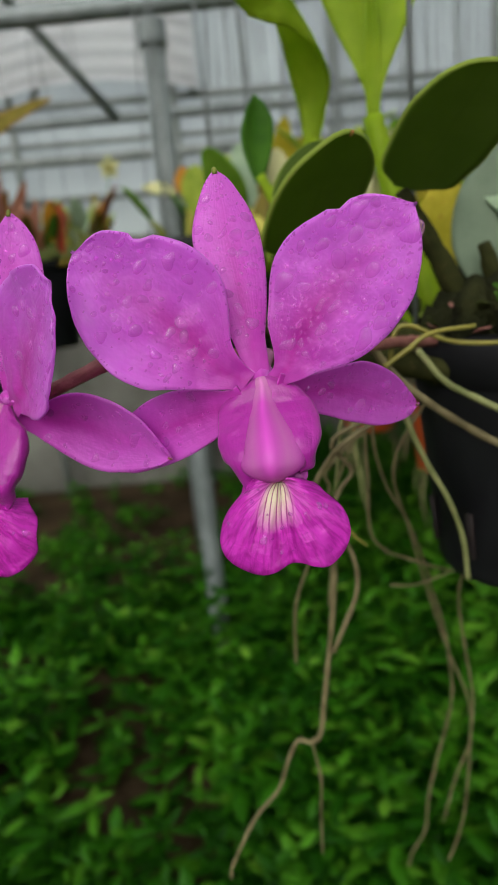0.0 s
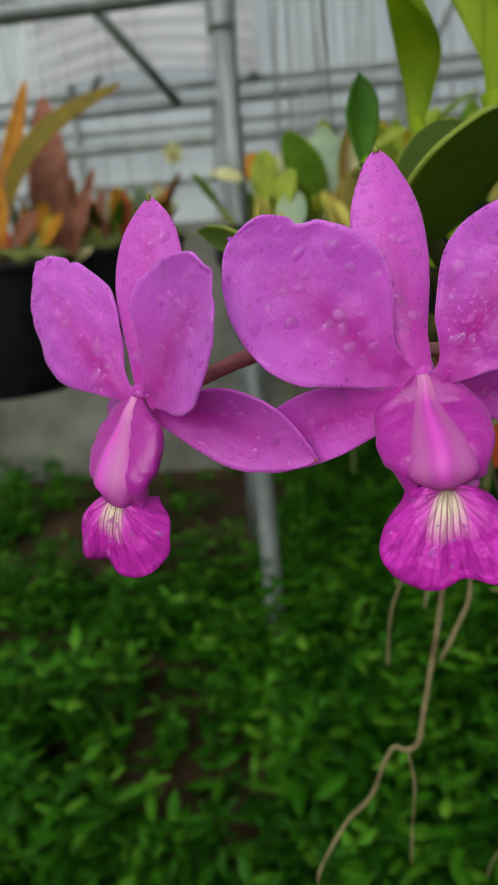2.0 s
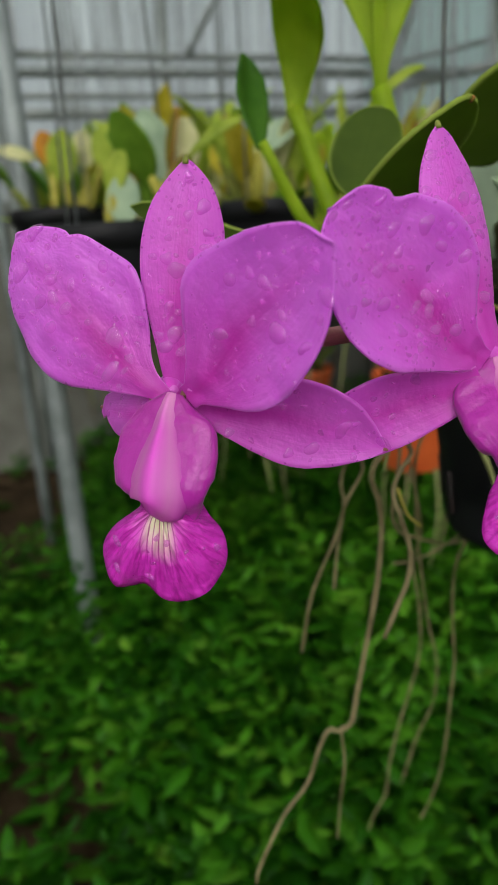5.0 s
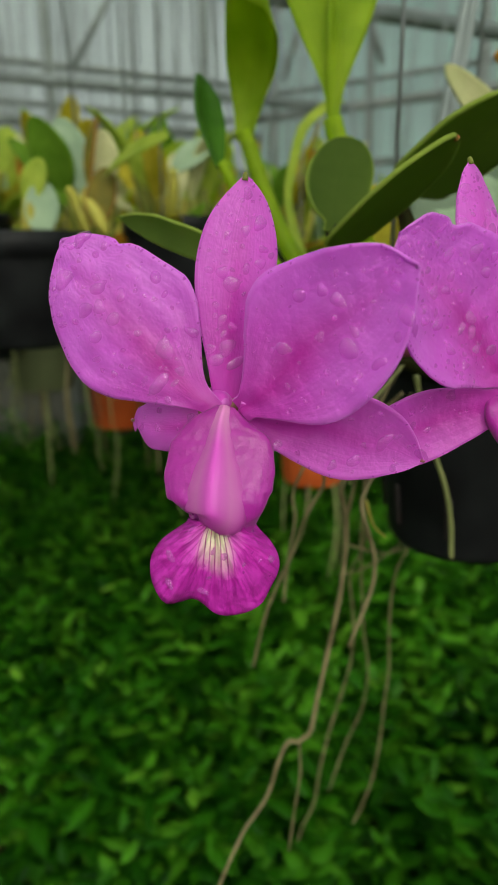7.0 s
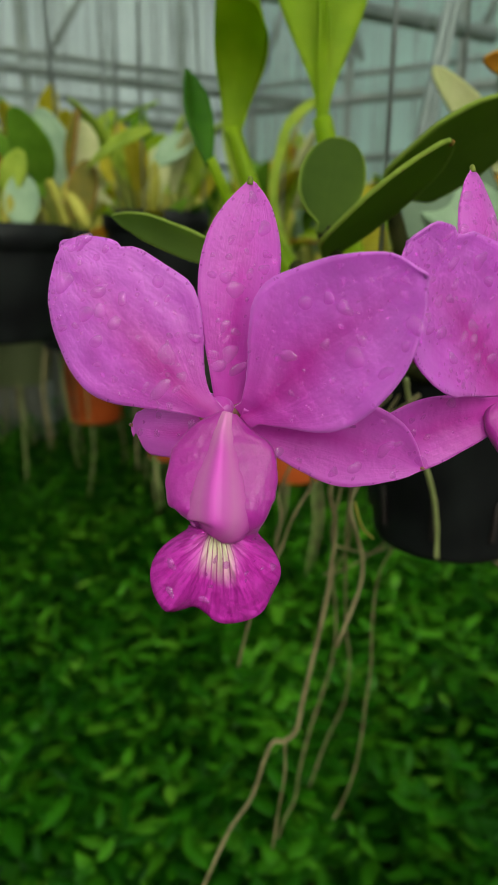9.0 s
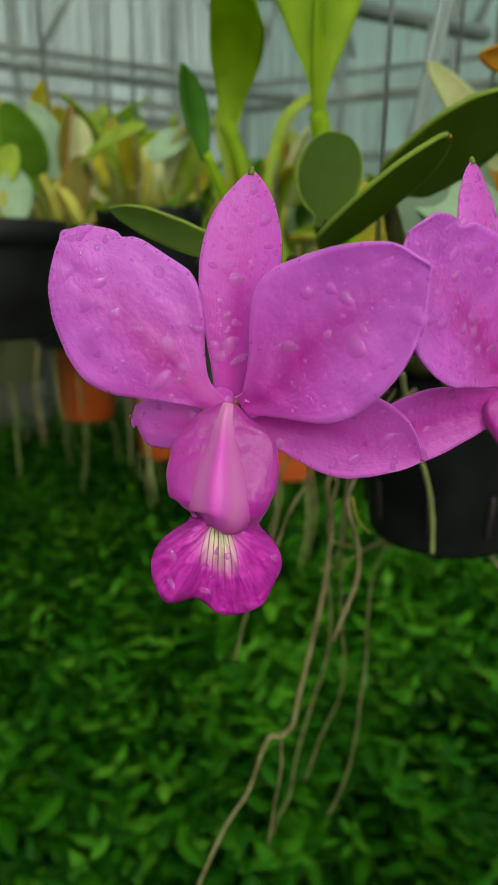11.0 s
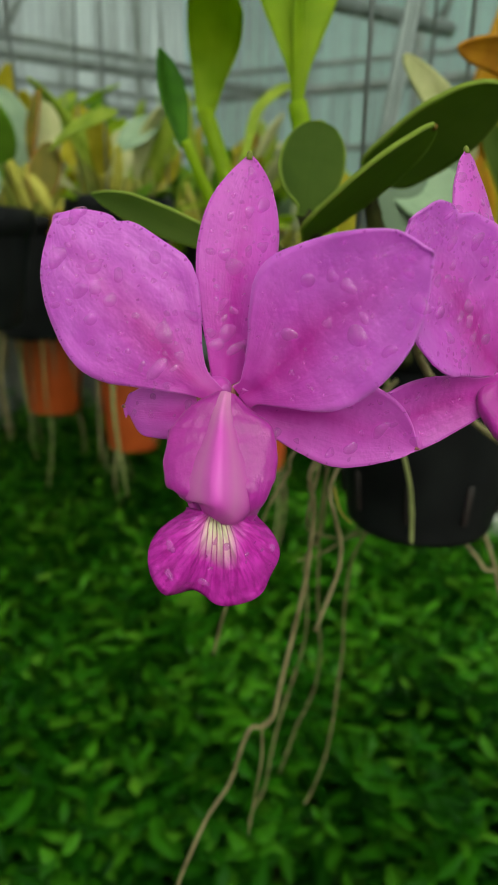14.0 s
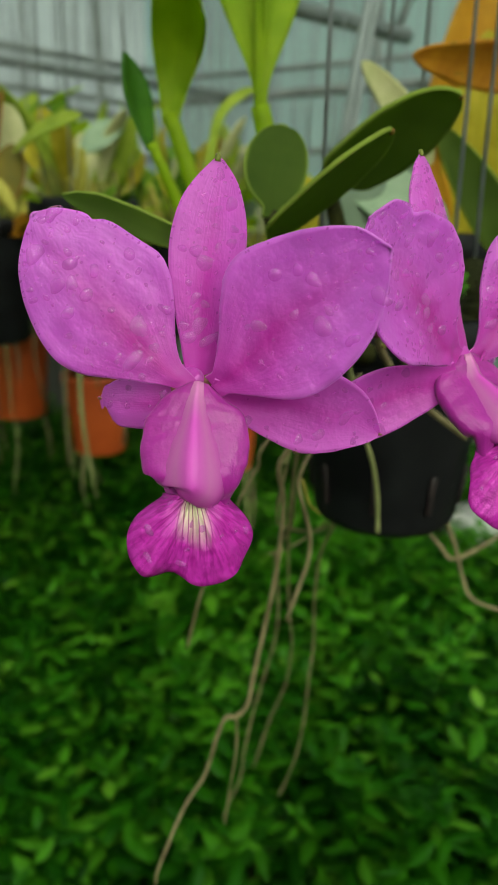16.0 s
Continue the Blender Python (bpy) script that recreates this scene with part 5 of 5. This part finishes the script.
for k, (points, r, mat) in enumerate((
        ([(0.06, 0.262, 0.868), (0.033, 0.258, 0.853), (0.025, 0.262, 0.843), (0.020, 0.267, 0.831), (0.025, 0.270, 0.815), (0.027, 0.273, 0.798), (0.025, 0.275, 0.770), (0.019, 0.281, 0.721), (0.016, 0.283, 0.700), (0.011, 0.286, 0.693)], (0.0017, 0.0016, 0.0018), ROOT),
        ([(0.011, 0.286, 0.693), (0.005, 0.286, 0.695), (0.0, 0.286, 0.686), (-0.007, 0.286, 0.667), (-0.020, 0.286, 0.651), (-0.034, 0.286, 0.623), (-0.036, 0.286, 0.614)], (0.0016, 0.0014, 0.0011), ROOT),
        ([(0.0115, 0.286, 0.694), (0.015, 0.291, 0.668), (0.014, 0.295, 0.642), (0.0135, 0.300, 0.611)], (0.0011, 0.0009), ROOT),
        ([(0.055, 0.262, 0.865), (0.028, 0.262, 0.853), (0.035, 0.262, 0.840), (0.030, 0.262, 0.832), (0.027, 0.262, 0.823), (0.031, 0.262, 0.810), (0.035, 0.262, 0.796), (0.034, 0.262, 0.783), (0.029, 0.262, 0.771), (0.023, 0.262, 0.757)], (0.0014, 0.0013, 0.0015), ROOT),
        ([(0.06, 0.28, 0.865), (0.029, 0.290, 0.834), (0.029, 0.296, 0.821), (0.023, 0.302, 0.804), (0.020, 0.308, 0.785), (0.012, 0.313, 0.762), (0.009, 0.319, 0.744), (0.008, 0.331, 0.709)], (0.0015, 0.0013, 0.0014), ROOT),
        ([(0.05, 0.32, 0.85), (0.036, 0.335, 0.808), (0.036, 0.335, 0.789), (0.032, 0.335, 0.767), (0.029, 0.335, 0.741)], (0.0012, 0.0014), ROOT),
        ([(0.070, 0.285, 0.885), (0.049, 0.285, 0.8556), (0.055, 0.300, 0.822), (0.0684, 0.318, 0.7958), (0.081, 0.335, 0.764), (0.093, 0.366, 0.730), (0.102, 0.375, 0.700), (0.107, 0.380, 0.670), (0.111, 0.390, 0.640), (0.109, 0.398, 0.610), (0.103, 0.402, 0.580), (0.097, 0.405, 0.545), (0.095, 0.408, 0.515), (0.086, 0.410, 0.495), (0.082, 0.411, 0.480)], (0.0012, 0.0013, 0.0014, 0.0010), ROOT),
        ([(0.080, 0.290, 0.870), (0.060, 0.300, 0.830), (0.072, 0.325, 0.785), (0.085, 0.342, 0.740), (0.101, 0.360, 0.690), (0.1165, 0.375, 0.647), (0.122, 0.388, 0.605), (0.115, 0.398, 0.568), (0.108, 0.408, 0.520)], (0.0013, 0.0012), ROOT),
        ([(0.108, 0.300, 0.800), (0.099, 0.315, 0.770), (0.097, 0.326, 0.745), (0.104, 0.338, 0.705), (0.110, 0.344, 0.670), (0.109, 0.346, 0.640), (0.1075, 0.347, 0.610), (0.106, 0.351, 0.580), (0.102, 0.357, 0.552), (0.099, 0.362, 0.535)], (0.0012, 0.0011), ROOT),
        ([(0.052, 0.262, 0.876), (0.057, 0.263, 0.862), (0.066, 0.264, 0.840), (0.0755, 0.266, 0.822), (0.082, 0.268, 0.803), (0.084, 0.268, 0.784)], (0.0016, 0.0015), ROOT_GREEN),
        ([(0.062, 0.29, 0.88), (0.0468, 0.29, 0.8534), (0.0468, 0.295, 0.8243), (0.0484, 0.305, 0.7951), (0.058, 0.318, 0.778), (0.070, 0.330, 0.768), (0.090, 0.335, 0.758), (0.112, 0.345, 0.750), (0.15, 0.33, 0.765)], (0.0014, 0.0012), ROOT),
        ([(0.045, 0.27, 0.900), (0.040, 0.235, 0.895), (0.045, 0.237, 0.886), (0.055, 0.239, 0.875), (0.070, 0.241, 0.863), (0.088, 0.243, 0.851), (0.115, 0.245, 0.835)], (0.0021, 0.002), ROOT),
        ([(0.060, 0.248, 0.888), (0.069, 0.245, 0.876), (0.080, 0.245, 0.869), (0.105, 0.245, 0.855), (0.125, 0.248, 0.845)], (0.0017, 0.0018), ROOT_GREEN),
        ([(0.062, 0.331, 0.752), (0.078, 0.334, 0.750), (0.098, 0.330, 0.760), (0.118, 0.328, 0.775)], (0.0010, 0.0009), ROOT),
        ([(0.050, 0.268, 0.880), (0.0345, 0.270, 0.862), (0.0315, 0.272, 0.845), (0.0295, 0.275, 0.828)], (0.0011, 0.0009), ROOT_GREEN),
        ([(0.045, 0.235, 0.885), (0.053, 0.235, 0.890), (0.062, 0.237, 0.895), (0.080, 0.245, 0.8955)], (0.0013, 0.0011), ROOT_GOLD),
        ([(0.050, 0.250, 0.885), (0.052, 0.250, 0.895), (0.058, 0.250, 0.897), (0.073, 0.250, 0.890), (0.094, 0.250, 0.888), (0.11, 0.255, 0.89)], (0.0013, 0.0012), ROOT_GOLD),
        ([(0.125, 0.295, 0.79), (0.1339, 0.2836, 0.7727), (0.1412, 0.274, 0.7596), (0.1455, 0.2687, 0.7529), (0.1569, 0.2627, 0.7577), (0.1693, 0.2572, 0.7656), (0.1804, 0.252, 0.7719)], (0.0018, 0.0018), ROOT),
        ([(0.145, 0.285, 0.79), (0.1474, 0.2718, 0.7652), (0.1483, 0.2684, 0.7576), (0.1489, 0.2631, 0.7438), (0.1515, 0.257, 0.7315), (0.1631, 0.247, 0.7255), (0.1728, 0.2394, 0.7226)], (0.0018, 0.0016), ROOT),
        ([(0.029, 0.262, 0.825), (0.031, 0.262, 0.819), (0.034, 0.262, 0.812), (0.040, 0.262, 0.806)], (0.0011, 0.0007), ROOT_GOLD))):
    grow("root", tube(points, [x * (0.76 if points[-1][1] < 0.3 else 0.64) for x in r], 46, 8, 0.2, k), mat)

# its pot, on the same kind of wires
bm = pot_mesh(0.052, 0.112)
bm.transform(Matrix.Translation((0.122, 0.302, 0.888)))
grow("pot", bm, POT)
for k in range(9):
    g = 2 * math.pi * k / 9 + 0.3
    bm = bmesh.new()
    box(bm, (-0.0017, -0.0012, -0.011), (0.0017, 0.0006, 0.011))
    bmesh.ops.bevel(bm, geom=bm.edges[:], offset=0.0004, segments=1, affect="EDGES")
    bm.transform(Matrix.Translation((0.122 + 0.0425 * math.cos(g), 0.302 + 0.0425 * math.sin(g), 0.800)) @ Matrix.Rotation(g + math.pi / 2, 4, "Z") @ Matrix.Rotation(0.11, 4, "X"))
    grow("drain_slot", bm, SLOT, "dark reddish drain slot")
bm = bmesh.new()
bmesh.ops.create_icosphere(bm, subdivisions=4, radius=0.048)
for v in bm.verts:
    v.co.z = v.co.z * 0.5 + 0.006 * noise.noise(v.co * 90) + 0.004 * noise.noise(v.co * 230)
bm.transform(Matrix.Translation((0.122, 0.302, 0.888)))
grow("potting_bark", bm, BARK)
for x, y, z, r in ((0.088, 0.276, 0.897, 0.009), (0.105, 0.262, 0.900, 0.011), (0.128, 0.262, 0.902, 0.012)):
    grow("old_bulb", tube([(x - 0.006, y, z - 0.012), (x, y - 0.003, z), (x + 0.004, y + 0.004, z + 0.014)], (r * 0.6, r, r * 0.4), 14, 12, 0.3, x), BARK, "shrivelled mossy old bulb")
moss = random.Random(8)
for k in range(46):
    g, q = moss.uniform(2.6, 6.4), moss.uniform(0.022, 0.050)
    c = Vector((0.122 + q * math.cos(g), 0.302 + q * math.sin(g), 0.8905 + 0.012 * moss.random()))
    a = moss.uniform(0, 6.28)
    grow("moss_tuft", simple_blade(c, c + Vector((0.007 * math.cos(a), 0.007 * math.sin(a), moss.uniform(0.001, 0.008))), (0.3, -0.6, 1), 0.0035).mesh(6, 4, 0.0005), MOSS if k % 3 else STEM)
for k in range(14):
    g = k * 2.4
    c = Vector((0.098 + 0.004 * math.cos(g), 0.251 + 0.003 * math.sin(g), 0.900 + 0.0006 * k))
    grow("sprig_leaf", simple_blade(c, c + Vector((0.006 * math.cos(g), -0.002 + 0.003 * math.sin(g), 0.004)), (0, -0.6, 1), 0.0028).mesh(6, 4, 0.0003), LEAF_MID)
for x, y in ((0.0745, 0.312), (0.150, 0.292), (0.163, 0.288)):
    grow("wire", tube([(x, y, 0.875), (x * 0.8 + 0.024, y * 0.8 + 0.061, 1.8), (0.122, 0.302, 2.75)], (0.0011, 0.0011), 6, 6), WIRE)

# the neighbouring plant with orange leaves
near = hanging_pot(77, "gold", "hanging pot of an orchid with orange leaves", r=0.05, h=0.1, leaves=0, roots=2, wires=1.81)
near.location = (0.245, 0.40, 0.93)
for a, b, f, w, mat in (
        ((0.262, 0.318, 1.030), (0.127, 0.309, 1.013), (0.1, -0.85, -0.5), 0.026, LEAF_RUST),
        ((0.262, 0.41, 0.93), (0.292, 0.40, 1.120), (-0.5, -1, 0.2), 0.058, LEAF_AMBER),
        ((0.272, 0.39, 0.93), (0.268, 0.378, 1.062), (-0.6, -0.9, 0.2), 0.044, LEAF_GOLD),
        ((0.25, 0.40, 0.92), (0.238, 0.396, 0.985), (-0.5, -1, 0.2), 0.030, LEAF_AMBER),
        ((0.218, 0.375, 0.975), (0.160, 0.382, 1.029), (-0.6, -1, 0.3), 0.020, LEAF_CREAMY)):
    bl = simple_blade(Vector(a) - Vector((0.245, 0.40, 0.93)), Vector(b) - Vector((0.245, 0.40, 0.93)), f, w)
    part("leaf", bl.mesh(20, 10, 0.0014), mat, near)
# a dark leaf that leans out over the flowers' own pot
grow("leaf", simple_blade((0.205, 0.293, 0.915), (0.1585, 0.317, 0.985), (-0.75, -0.35, 0.5), 0.022, 0.05).mesh(24, 12, 0.0016), LEAF_DARK, "narrow dark leathery leaf with a pale rim")
grow("leaf", simple_blade((0.150, 0.300, 0.930), (0.112, 0.352, 0.968), (-0.5, -0.6, 0.6), 0.034, 0.02).mesh(24, 12, 0.0016), LEAF_GREY, "pale grey-green leaf")

# slanting tubes of the frame between the pots
for dx in (0.0, 0.012):
    pipe("frame_tube", (0.395 + dx, 0.692, 0.93), (0.72 + dx, 0.83, 2.02), 0.0055, "thin slanting galvanised tube of the frame", STEEL, 10)

# a white plastic tray upside down among the weeds
tray = thing("plastic_tray", "upturned white plastic tray among the weeds", "tray", (1.45, 1.02, 0.0))
bm = bmesh.new()
box(bm, (-0.20, -0.16, 0.02), (0.20, 0.16, 0.235))
bmesh.ops.bevel(bm, geom=bm.edges[:], offset=0.02, segments=3, affect="EDGES")
part("tray_body", bm, WHITE, tray)
bm = bmesh.new()
box(bm, (-0.215, -0.175, 0.0), (0.215, 0.175, 0.022))
bmesh.ops.bevel(bm, geom=bm.edges[:], offset=0.006, segments=2, affect="EDGES")
part("tray_rim", bm, WHITE, tray)
